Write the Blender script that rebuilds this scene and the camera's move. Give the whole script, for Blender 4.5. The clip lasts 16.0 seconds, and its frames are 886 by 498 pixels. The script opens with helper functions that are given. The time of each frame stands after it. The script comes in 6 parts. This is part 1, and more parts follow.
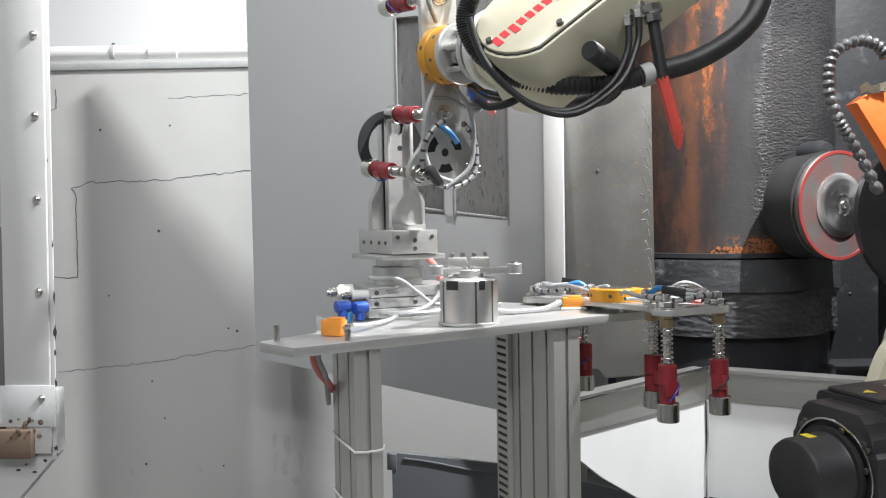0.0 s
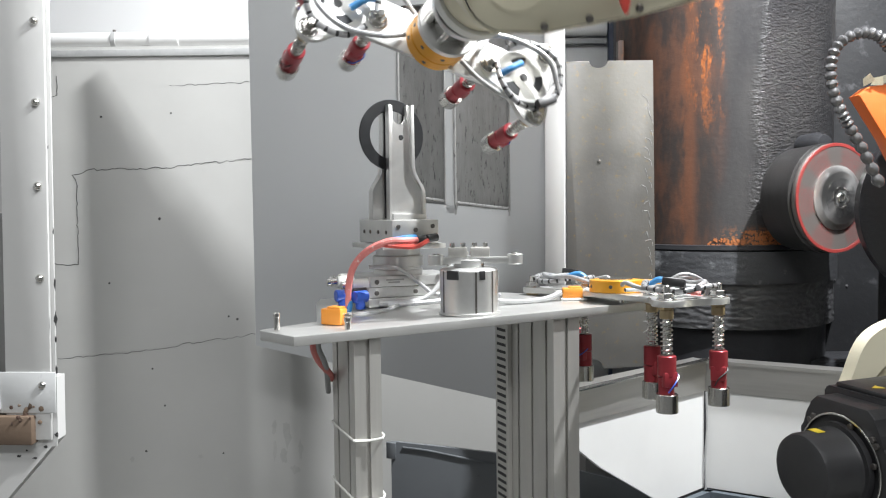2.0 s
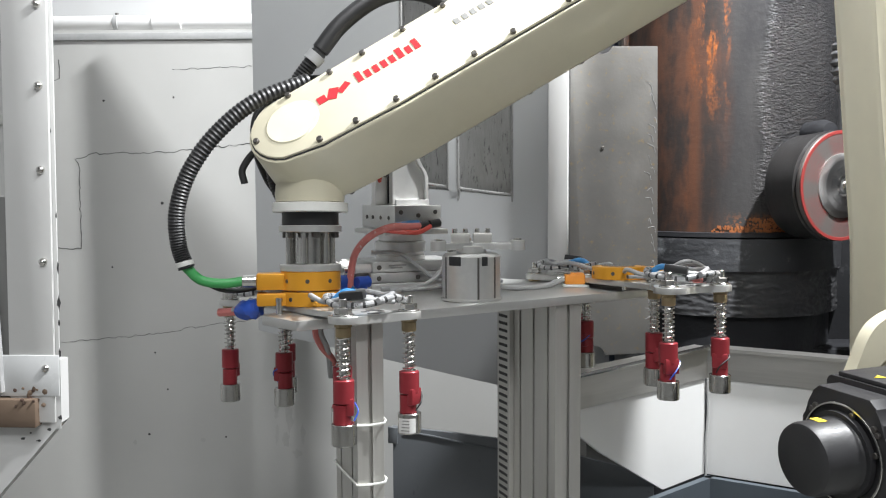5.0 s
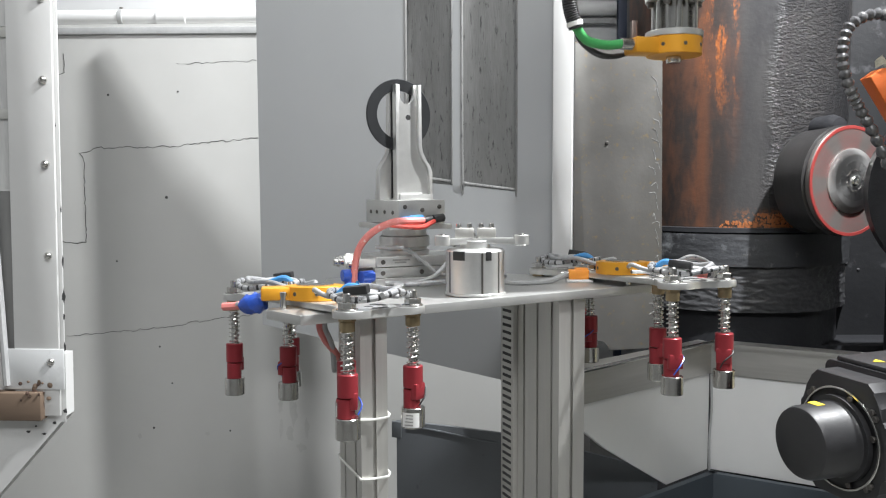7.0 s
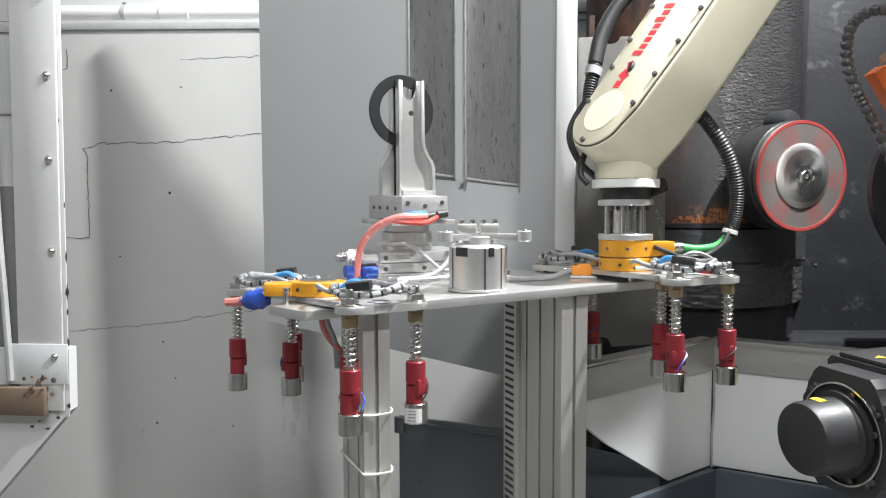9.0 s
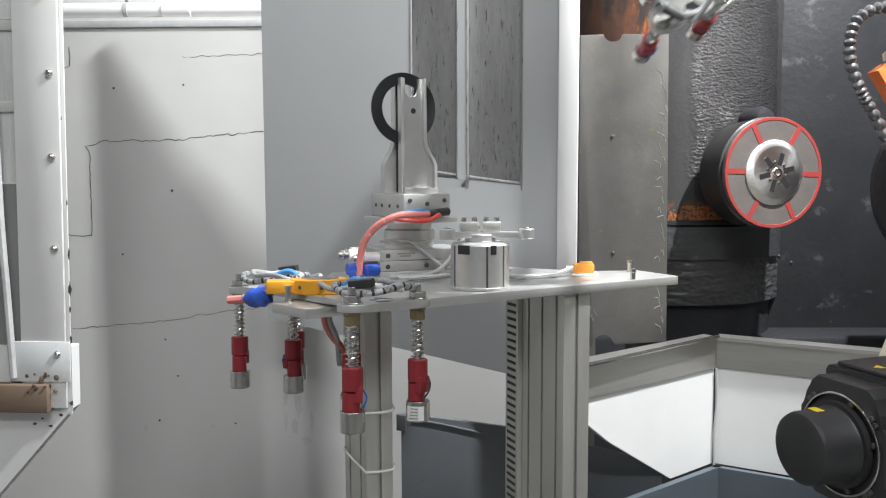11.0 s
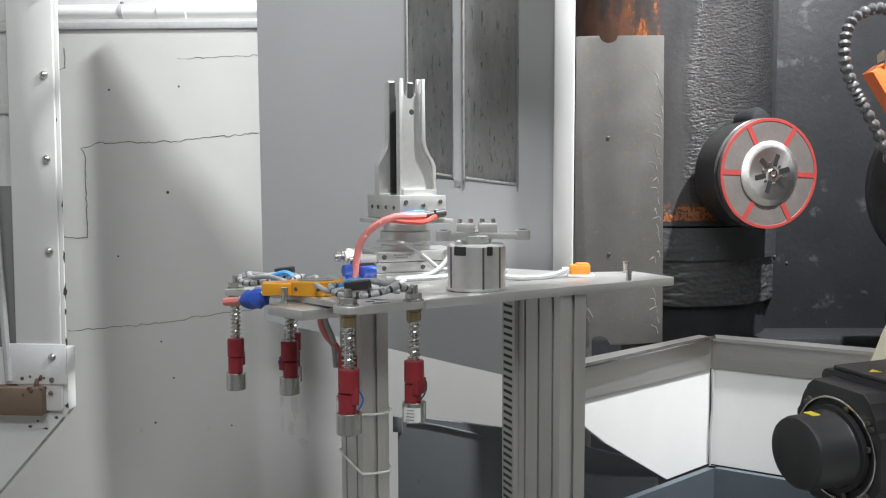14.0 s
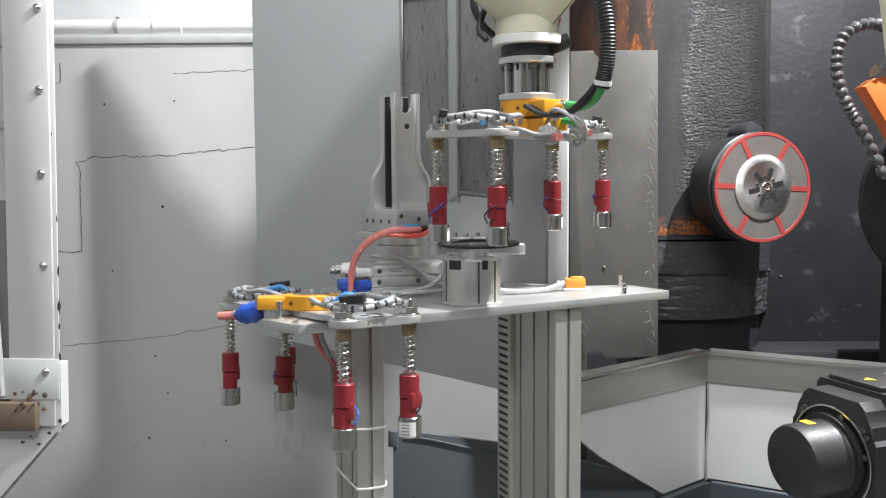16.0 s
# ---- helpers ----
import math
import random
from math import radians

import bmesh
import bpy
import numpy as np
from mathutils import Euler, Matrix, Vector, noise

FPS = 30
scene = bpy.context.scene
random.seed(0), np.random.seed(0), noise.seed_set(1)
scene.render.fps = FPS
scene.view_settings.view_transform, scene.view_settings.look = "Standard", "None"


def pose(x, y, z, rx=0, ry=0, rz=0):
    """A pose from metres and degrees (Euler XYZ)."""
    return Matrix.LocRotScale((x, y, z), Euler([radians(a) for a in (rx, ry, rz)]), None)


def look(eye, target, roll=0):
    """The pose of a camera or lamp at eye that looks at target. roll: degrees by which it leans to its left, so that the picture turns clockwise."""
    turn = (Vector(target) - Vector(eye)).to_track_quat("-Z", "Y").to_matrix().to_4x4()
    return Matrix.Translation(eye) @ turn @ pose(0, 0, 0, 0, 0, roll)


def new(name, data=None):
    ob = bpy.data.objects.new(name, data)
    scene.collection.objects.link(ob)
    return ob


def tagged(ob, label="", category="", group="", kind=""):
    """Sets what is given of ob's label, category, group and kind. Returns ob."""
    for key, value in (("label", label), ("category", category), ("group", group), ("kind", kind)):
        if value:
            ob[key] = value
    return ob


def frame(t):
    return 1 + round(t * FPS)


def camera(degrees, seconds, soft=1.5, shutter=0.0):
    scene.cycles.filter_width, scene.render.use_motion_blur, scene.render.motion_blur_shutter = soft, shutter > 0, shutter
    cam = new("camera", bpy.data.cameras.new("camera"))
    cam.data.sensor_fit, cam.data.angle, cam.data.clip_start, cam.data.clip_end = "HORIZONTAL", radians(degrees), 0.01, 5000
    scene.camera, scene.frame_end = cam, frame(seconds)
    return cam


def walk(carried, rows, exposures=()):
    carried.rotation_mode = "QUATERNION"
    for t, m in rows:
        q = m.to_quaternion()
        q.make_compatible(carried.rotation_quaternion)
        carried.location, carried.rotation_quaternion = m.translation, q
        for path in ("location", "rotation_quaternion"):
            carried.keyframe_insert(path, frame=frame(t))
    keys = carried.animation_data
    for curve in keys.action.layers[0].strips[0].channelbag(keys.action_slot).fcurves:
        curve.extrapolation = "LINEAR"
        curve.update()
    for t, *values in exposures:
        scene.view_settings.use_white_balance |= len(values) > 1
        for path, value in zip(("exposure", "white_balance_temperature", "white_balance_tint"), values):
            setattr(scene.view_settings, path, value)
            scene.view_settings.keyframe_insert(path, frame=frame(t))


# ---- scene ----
# ---- camera ----
cam = camera(58.02, 16.0, 1.15, 0.5)
EYE = (0.0145, 0.0077, 1.1986)
PATH = [
    (0.0, look(EYE, (0.0013, 2.0061, 1.1198), -1.045)),
    (0.5, look(EYE, (0.0019, 2.0057, 1.1099), -0.936)),
    (1.0, look(EYE, (0.0013, 2.0054, 1.1044), -0.824)),
    (1.5, look(EYE, (0.0012, 2.0052, 1.0994), -0.683)),
    (2.0, look(EYE, (-0.0004, 2.0049, 1.0943), -0.645)),
    (2.5, look(EYE, (-0.0011, 2.0046, 1.0891), -0.567)),
    (3.0, look(EYE, (-0.0017, 2.0043, 1.0831), -0.488)),
    (3.5, look(EYE, (-0.0036, 2.0039, 1.0770), -0.434)),
    (4.0, look(EYE, (-0.0045, 2.0035, 1.0704), -0.410)),
    (6.5, look(EYE, (-0.0134, 2.0018, 1.0479), -0.265)),
    (7.0, look(EYE, (-0.0168, 2.0016, 1.0458), -0.269)),
    (7.5, look(EYE, (-0.0193, 2.0014, 1.0436), -0.265)),
    (8.0, look(EYE, (-0.0213, 2.0012, 1.0411), -0.269)),
    (8.5, look(EYE, (-0.0234, 2.0009, 1.0377), -0.228)),
    (9.0, look(EYE, (-0.0238, 2.0007, 1.0356), -0.202)),
    (11.5, look(EYE, (-0.0299, 2.0001, 1.0299), -0.184)),
    (12.0, look(EYE, (-0.0300, 2.0003, 1.0325), -0.182)),
    (12.5, look(EYE, (-0.0284, 2.0004, 1.0334), -0.242)),
    (13.0, look(EYE, (-0.0259, 2.0005, 1.0340), -0.255)),
    (13.5, look(EYE, (-0.0237, 2.0004, 1.0320), -0.256)),
    (14.0, look(EYE, (-0.0196, 2.0006, 1.0336), -0.266)),
    (14.5, look(EYE, (-0.0163, 2.0012, 1.0407), -0.312)),
    (15.0, look(EYE, (-0.0136, 2.0018, 1.0477), -0.316)),
    (15.5, look(EYE, (-0.0101, 2.0024, 1.0558), -0.292)),
    (16.0, look(EYE, (-0.0076, 2.0033, 1.0682), -0.310)),
]
walk(cam, PATH, [(0.0, 0.0), (16.0, 0.0)])

# ---- world and light: a closed factory cell under unseen lamps added overhead ----
world = bpy.data.worlds.new("world")
scene.world = world
world.use_nodes = True
world.node_tree.nodes["Background"].inputs[0].default_value = (0.75, 0.87, 1.0, 1)
world.node_tree.nodes["Background"].inputs[1].default_value = 0.25


def area_lamp(eye, target, length, width, watts):
    d = bpy.data.lights.new("area_lamp", "AREA")
    d.shape, d.size, d.size_y, d.energy = "RECTANGLE", length, width, watts
    d.color = (0.97, 0.985, 1.0)
    o = new("area_lamp", d)
    o.matrix_basis = look(eye, target)
    return o


area_lamp((-0.5, 0.3, 3.6), (0.2, 2.3, 1.1), 0.9, 0.25, 13)
# small and hard, placed so the tall panel throws its diagonal shadow on the partition
area_lamp((1.62, 1.655, 3.7), (-0.7, 2.6, 1.4), 0.10, 0.08, 300)
area_lamp((0.0, 0.0, 3.8), (0.0, 0.8, 0.0), 2.4, 0.6, 22)
# fill added from the front to brighten the white tank sheets
area_lamp((0.5, -1.1, 3.7), (0.8, 2.4, 0.5), 2.4, 0.4, 64)


# ---- mesh helpers ----
def part(name, bm, material, parent=None, label="", m=None, smooth=True):
    me = bpy.data.meshes.new(name)
    bm.normal_update()
    bm.to_mesh(me)
    bm.free()
    for mt in (material if isinstance(material, (list, tuple)) else [material]):
        me.materials.append(mt)
    if smooth:
        me.shade_smooth()
        me.set_sharp_from_angle(angle=radians(35))
    ob = new(name, me)
    if parent:
        ob.parent = parent
    if m is not None:
        ob.matrix_basis = m
    if label:
        ob["label"] = label
    return ob


def thing(name, label, category, m=None, group="", kind=""):
    ob = new(name)
    ob.empty_display_size = 0.05
    if m is not None:
        ob.matrix_basis = m
    return tagged(ob, label, category, group, kind)


def add_box(bm, x0, x1, y0, y1, z0, z1, bevel=0.0, m=None, mat=0):
    r = bmesh.ops.create_cube(bm, size=1)
    vs = r["verts"]
    bmesh.ops.scale(bm, vec=(x1 - x0, y1 - y0, z1 - z0), verts=vs)
    bmesh.ops.translate(bm, vec=((x0 + x1) / 2, (y0 + y1) / 2, (z0 + z1) / 2), verts=vs)
    fs = list({f for v in vs for f in v.link_faces})
    for f in fs:
        f.material_index = mat
    if bevel:
        es = list({e for f in fs for e in f.edges})
        g = bmesh.ops.bevel(bm, geom=es, offset=bevel, segments=2, affect="EDGES", profile=0.5, material=-1)
        vs = list({v for f in g["faces"] for v in f.verts} | {v for v in vs if v.is_valid})
    if m is not None:
        bmesh.ops.transform(bm, matrix=m, verts=vs)
    return vs


def add_lathe(bm, profile, n=32, m=None, mat=0, cap=True):
    """Rings of (radius, z) turned about z."""
    rings = []
    for r, z in profile:
        rings.append([bm.verts.new((r * math.cos(2 * math.pi * i / n), r * math.sin(2 * math.pi * i / n), z)) for i in range(n)])
    for a, b in zip(rings, rings[1:]):
        for i in range(n):
            f = bm.faces.new((a[i], a[(i + 1) % n], b[(i + 1) % n], b[i]))
            f.material_index = mat
    if cap:
        f = bm.faces.new(rings[0][::-1])
        f.material_index = mat
        f = bm.faces.new(rings[-1])
        f.material_index = mat
    vs = [v for r in rings for v in r]
    if m is not None:
        bmesh.ops.transform(bm, matrix=m, verts=vs)
    return vs


def add_cyl(bm, r, z0, z1, n=24, m=None, mat=0, ch=0.0):
    c = ch or min(0.0015, r * 0.15, (z1 - z0) * 0.3)
    return add_lathe(bm, [(r - c, z0), (r, z0 + c), (r, z1 - c), (r - c, z1)], n, m, mat)


def add_ring(bm, r_in, r_out, z0, z1, n=48, m=None, mat=0):
    rings = []
    c = min(0.002, (r_out - r_in) * 0.2, (z1 - z0) * 0.2)
    for r, z in ((r_in, z0 + c), (r_in + c, z0), (r_out - c, z0), (r_out, z0 + c), (r_out, z1 - c), (r_out - c, z1), (r_in + c, z1), (r_in, z1 - c)):
        rings.append([bm.verts.new((r * math.cos(2 * math.pi * i / n), r * math.sin(2 * math.pi * i / n), z)) for i in range(n)])
    for a, b in zip(rings, rings[1:] + rings[:1]):
        for i in range(n):
            f = bm.faces.new((a[i], a[(i + 1) % n], b[(i + 1) % n], b[i]))
            f.material_index = mat
    vs = [v for r in rings for v in r]
    if m is not None:
        bmesh.ops.transform(bm, matrix=m, verts=vs)
    return vs


def add_prism(bm, outline, z0, z1, m=None, mat=0, bevel=0.0):
    """An outline in x, y raised from z0 to z1."""
    lo = [bm.verts.new((x, y, z0)) for x, y in outline]
    hi = [bm.verts.new((x, y, z1)) for x, y in outline]
    n = len(outline)
    fs = [bm.faces.new(lo[::-1]), bm.faces.new(hi)]
    for i in range(n):
        fs.append(bm.faces.new((lo[i], lo[(i + 1) % n], hi[(i + 1) % n], hi[i])))
    for f in fs:
        f.material_index = mat
    vs = lo + hi
    if bevel:
        es = [e for f in fs[:2] for e in f.edges]
        g = bmesh.ops.bevel(bm, geom=es, offset=bevel, segments=2, affect="EDGES", profile=0.5, material=-1)
        vs = list({v for f in g["faces"] for v in f.verts} | {v for v in vs if v.is_valid})
    if m is not None:
        bmesh.ops.transform(bm, matrix=m, verts=vs)
    return vs


def smooth_line(points, per=8):
    """A Catmull-Rom line through the points."""
    p = [Vector(q) for q in points]
    p = [p[0] * 2 - p[1]] + p + [p[-1] * 2 - p[-2]]
    out = []
    for i in range(1, len(p) - 2):
        for k in range(per):
            s = k / per
            a, b, c, d = p[i - 1:i + 3]
            out.append(0.5 * ((2 * b) + (c - a) * s + (2 * a - 5 * b + 4 * c - d) * s * s + (3 * b - a - 3 * c + d) * s ** 3))
    out.append(p[-2])
    return out


def add_tube(bm, points, r, n=10, per=8, mat=0, ridge=0.0, mats=None, m=None, pitch=1):
    """A hose along a smooth line; ridge gives it corrugations, mats a change of colour every few rings."""
    line = smooth_line(points, per) if per > 1 else [Vector(q) for q in points]
    rings = []
    side = Vector((0.31, 0.17, 0.93))
    for i, p in enumerate(line):
        d = (line[min(i + 1, len(line) - 1)] - line[max(i - 1, 0)]).normalized()
        side = (side - d * side.dot(d))
        if side.length < 1e-4:
            side = d.orthogonal()
        side.normalize()
        other = d.cross(side)
        rr = r * (1 + ridge * (1 if (i // pitch) % 2 else -1)) if ridge else r
        rings.append([bm.verts.new(p + (side * math.cos(2 * math.pi * k / n) + other * math.sin(2 * math.pi * k / n)) * rr) for k in range(n)])
    for i, (a, b) in enumerate(zip(rings, rings[1:])):
        for k in range(n):
            f = bm.faces.new((a[k], a[(k + 1) % n], b[(k + 1) % n], b[k]))
            f.material_index = mats[i % len(mats)] if mats else mat
    bm.faces.new(rings[0][::-1]).material_index = mat
    bm.faces.new(rings[-1]).material_index = mat
    vs = [v for q in rings for v in q]
    if m is not None:
        bmesh.ops.transform(bm, matrix=m, verts=vs)
    return vs


def add_spring(bm, r, wire, z0, z1, turns, m=None, mat=0, n=6, per=14):
    pts = [(r * math.cos(2 * math.pi * i / per), r * math.sin(2 * math.pi * i / per), z0 + (z1 - z0) * i / (turns * per)) for i in range(turns * per + 1)]
    return add_tube(bm, pts, wire, n, 1, mat, m=m)


def arc(cx, cy, r, a0, a1, n=8):
    return [(cx + r * math.cos(radians(a0 + (a1 - a0) * i / n)), cy + r * math.sin(radians(a0 + (a1 - a0) * i / n))) for i in range(n + 1)]


def rounded(x0, x1, y0, y1, r, n=5):
    return arc(x1 - r, y1 - r, r, 0, 90, n) + arc(x0 + r, y1 - r, r, 90, 180, n) + arc(x0 + r, y0 + r, r, 180, 270, n) + arc(x1 - r, y0 + r, r, 270, 360, n)


def along(p, q, spin=0.0):
    """A pose at p whose z axis points at q."""
    d = (Vector(q) - Vector(p))
    return Matrix.Translation(p) @ d.to_track_quat("Z", "Y").to_matrix().to_4x4() @ pose(0, 0, 0, 0, 0, spin)


# ---- materials ----
def material(name, colour, rough=0.5, metal=0.0, dark=None, scale=20.0, amount=0.5, bump=0.0, bump_scale=120.0, spots=None, spot_scale=6.0, spot_level=0.62, stretch=(1, 1, 1), rough_var=0.1, coat=0.0, glow=None, spot_sharp=0.08, speck=0.0):
    """A worn surface: base colour varied at two scales, an optional second colour in spots, fine relief."""
    mt = bpy.data.materials.new(name)
    mt.use_nodes = True
    nt = mt.node_tree
    nd, ln = nt.nodes, nt.links
    b = nd["Principled BSDF"]
    b.inputs["Metallic"].default_value = metal
    b.inputs["Coat Weight"].default_value = coat
    co = nd.new("ShaderNodeTexCoord")
    mp = nd.new("ShaderNodeMapping")
    mp.inputs["Scale"].default_value = stretch
    ln.new(co.outputs["Object"], mp.inputs["Vector"])

    def noise_at(sc, detail, rgh=0.6):
        n = nd.new("ShaderNodeTexNoise")
        n.inputs["Scale"].default_value, n.inputs["Detail"].default_value, n.inputs["Roughness"].default_value = sc, detail, rgh
        ln.new(mp.outputs["Vector"], n.inputs["Vector"])
        return n.outputs["Fac"]

    def ramp(fac, p0, c0, p1, c1):
        r = nd.new("ShaderNodeValToRGB")
        e = r.color_ramp.elements
        e[0].position, e[0].color, e[1].position, e[1].color = p0, (*c0, 1), p1, (*c1, 1)
        ln.new(fac, r.inputs["Fac"])
        return r.outputs["Color"]

    big, fine = noise_at(scale * 0.15, 4), noise_at(scale, 6)
    dark = dark or tuple(c * 0.72 for c in colour)
    light = tuple(min(1.0, c * 1.06) for c in colour)
    lo = tuple(c + (d - c) * amount for c, d in zip(colour, dark))
    col = ramp(big, 0.3, lo, 0.7, light)
    mix = nd.new("ShaderNodeMix")
    mix.data_type, mix.blend_type = "RGBA", "MULTIPLY"
    mix.inputs["Factor"].default_value = amount * 0.7
    ln.new(col, mix.inputs["A"])
    ln.new(ramp(fine, 0.3, (0.7, 0.7, 0.7), 0.7, (1.08, 1.08, 1.08)), mix.inputs["B"])
    out = mix.outputs["Result"]
    if spots:
        m2 = nd.new("ShaderNodeMix")
        m2.data_type = "RGBA"
        ln.new(ramp(noise_at(spot_scale, 7, 0.68), spot_level, (0, 0, 0), spot_level + spot_sharp, (1, 1, 1)), m2.inputs["Factor"])
        ln.new(out, m2.inputs["A"])
        m2.inputs["B"].default_value = (*spots, 1)
        out = m2.outputs["Result"]
    ln.new(out, b.inputs["Base Color"])
    mr = nd.new("ShaderNodeMapRange")
    mr.inputs["To Min"].default_value, mr.inputs["To Max"].default_value = max(0.02, rough - rough_var), min(1, rough + rough_var)
    ln.new(fine, mr.inputs["Value"])
    ln.new(mr.outputs["Result"], b.inputs["Roughness"])
    if bump:
        bp = nd.new("ShaderNodeBump")
        bp.inputs["Strength"].default_value, bp.inputs["Distance"].default_value = bump, 0.004
        ln.new(noise_at(bump_scale, 5), bp.inputs["Height"])
        ln.new(bp.outputs["Normal"], b.inputs["Normal"])
    if glow:
        b.inputs["Emission Color"].default_value = (*glow[:3], 1)
        b.inputs["Emission Strength"].default_value = glow[3]
    return mt


ALU = material("machined_aluminium", (0.66, 0.66, 0.645), 0.35, 0.75, scale=60, amount=0.25, bump=0.06, bump_scale=300)
ALU_PLATE = material("milled_aluminium_plate", (0.60, 0.60, 0.585), 0.36, 0.70, scale=26, amount=0.16, bump=0.02, bump_scale=90, stretch=(1, 2.5, 1))
ANOD = material("anodised_profile", (0.60, 0.59, 0.56), 0.42, 0.7, scale=30, amount=0.25, stretch=(4, 4, 0.2))
STEEL = material("polished_steel", (0.66, 0.65, 0.62), 0.2, 1.0, scale=80, amount=0.3, bump=0.04, bump_scale=250)
DARKSTEEL = material("dark_screw_steel", (0.16, 0.15, 0.14), 0.4, 0.8, scale=80)
BRASS = material("nickel_brass", (0.42, 0.33, 0.20), 0.35, 0.9, scale=90)
RED = material("red_anodised_aluminium", (0.32, 0.035, 0.045), 0.36, 0.35, scale=60, amount=0.3)
ORANGE = material("orange_anodised_aluminium", (0.78, 0.36, 0.03), 0.36, 0.3, scale=30, amount=0.25)
ORANGE_PL = material("orange_plastic", (0.90, 0.34, 0.05), 0.45, scale=60, amount=0.2)
CREAM = material("cream_robot_paint", (0.74, 0.695, 0.53), 0.35, scale=12, amount=0.2, coat=0.2)
LOGO_RED = material("red_print", (0.62, 0.03, 0.04), 0.5, scale=50)
PRINT_GREY = material("grey_print", (0.3, 0.3, 0.29), 0.5, scale=50)
BLACK = material("black_rubber", (0.026, 0.026, 0.027), 0.45, scale=60)
BLACKPAINT = material("black_motor_paint", (0.030, 0.030, 0.032), 0.46, scale=40, bump=0.08, bump_scale=250, coat=0.1)
GREEN = material("green_cable", (0.07, 0.42, 0.12), 0.45, scale=60)
BLUE = material("blue_plastic", (0.03, 0.10, 0.52), 0.35, scale=60, coat=0.3)
BLUETUBE = material("blue_hose", (0.05, 0.23, 0.50), 0.4, scale=60)
PINK = material("pink_hose_wrapped", (0.68, 0.22, 0.20), 0.5, scale=70, amount=0.3, spots=(0.75, 0.6, 0.55), spot_scale=90, spot_level=0.6)
REDTUBE = material("red_hose", (0.66, 0.085, 0.065), 0.35, scale=60)
GREYHOSE = material("grey_hose", (0.42, 0.425, 0.425), 0.5, scale=60)
WRAP = material("silver_wrapped_hose", (0.48, 0.48, 0.48), 0.4, 0.35, scale=160, dark=(0.25, 0.26, 0.28), amount=0.8, spots=(0.05, 0.05, 0.06), spot_scale=120, spot_level=0.6)
WHITE_PL = material("white_plastic", (0.78, 0.78, 0.74), 0.5, scale=50, amount=0.2)
LABEL_W = material("white_label", (0.75, 0.75, 0.73), 0.6, scale=90)
YELLOW = material("yellow_sticker", (0.85, 0.66, 0.05), 0.5, scale=60)
RINGBLACK = material("dark_cast_ring", (0.045, 0.047, 0.05), 0.4, 0.7, scale=60, amount=0.4)
WALLGREY = material("painted_sheet_wall", (0.51, 0.51, 0.495), 0.5, scale=5, amount=0.16, bump=0.05, bump_scale=40, spots=(0.34, 0.33, 0.31), spot_scale=38, spot_level=0.76)
PANEL = material("painted_panel", (0.345, 0.353, 0.357), 0.42, scale=4, amount=0.10, bump=0.03, bump_scale=60)
PANEL_EDGE = material("white_panel_edge", (0.58, 0.58, 0.575), 0.5, scale=10, amount=0.12)
POCKET = material("scraped_steel", (0.27, 0.27, 0.265), 0.45, 0.5, scale=30, amount=0.6, stretch=(3, 3, 0.6), bump=0.25, bump_scale=60, spots=(0.08, 0.08, 0.08), spot_scale=45, spot_level=0.58)
FRAMEWHITE = material("white_frame_paint", (0.62, 0.62, 0.61), 0.5, scale=8, amount=0.14, bump=0.05, bump_scale=40)
PIPE = material("white_pipe", (0.72, 0.72, 0.715), 0.35, scale=10, amount=0.1)
HALLWALL = material("dull_hall_paint", (0.36, 0.365, 0.37), 0.7, scale=4, amount=0.2)
WALLWHITE = material("white_wall", (0.59, 0.595, 0.60), 0.6, scale=4, amount=0.08)
DOORSTEEL = material("greasy_steel_plate", (0.22, 0.215, 0.205), 0.34, 0.6, scale=10, amount=0.5, dark=(0.13, 0.125, 0.12), bump=0.12, bump_scale=70, spots=(0.29, 0.225, 0.13), spot_scale=46, spot_level=0.57, spot_sharp=0.12)
SLUDGE = material("wet_polishing_sludge", (0.135, 0.135, 0.14), 0.18, 0.25, scale=18, amount=0.6, dark=(0.07, 0.07, 0.075), bump=0.5, bump_scale=60, spots=(0.25, 0.255, 0.27), spot_scale=9, spot_level=0.60, rough_var=0.14, coat=0.3)
DARKMACH = material("dark_greasy_machine_paint", (0.036, 0.037, 0.041), 0.38, 0.0, scale=9, amount=0.6, bump=0.5, bump_scale=45, spots=(0.055, 0.055, 0.057), spot_scale=11, spot_level=0.66)
RUST = material("rusty_machine_column", (0.135, 0.085, 0.065), 0.42, 0.2, scale=8, amount=0.6, dark=(0.06, 0.045, 0.04), bump=0.3, bump_scale=50, stretch=(1.6, 1.6, 0.5), spots=(0.24, 0.10, 0.05), spot_scale=16, spot_level=0.62)
ORANGEPAINT = material("chipped_orange_paint", (0.44, 0.16, 0.055), 0.5, scale=20, amount=0.5, dark=(0.35, 0.08, 0.02), bump=0.3, bump_scale=60, spots=(0.05, 0.04, 0.04), spot_scale=25, spot_level=0.6)
GUARDORANGE = material("orange_guard_paint", (0.80, 0.17, 0.025), 0.5, scale=14, amount=0.4, dark=(0.45, 0.09, 0.02), bump=0.2, bump_scale=60, spots=(0.08, 0.05, 0.04), spot_scale=20, spot_level=0.68)
ABRASIVE = material("worn_abrasive_face", (0.20, 0.18, 0.17), 0.45, 0.3, scale=90, amount=0.5, bump=0.15, bump_scale=150)
REDPAINT = material("red_paint_marks", (0.36, 0.05, 0.045), 0.5, scale=50, amount=0.4)
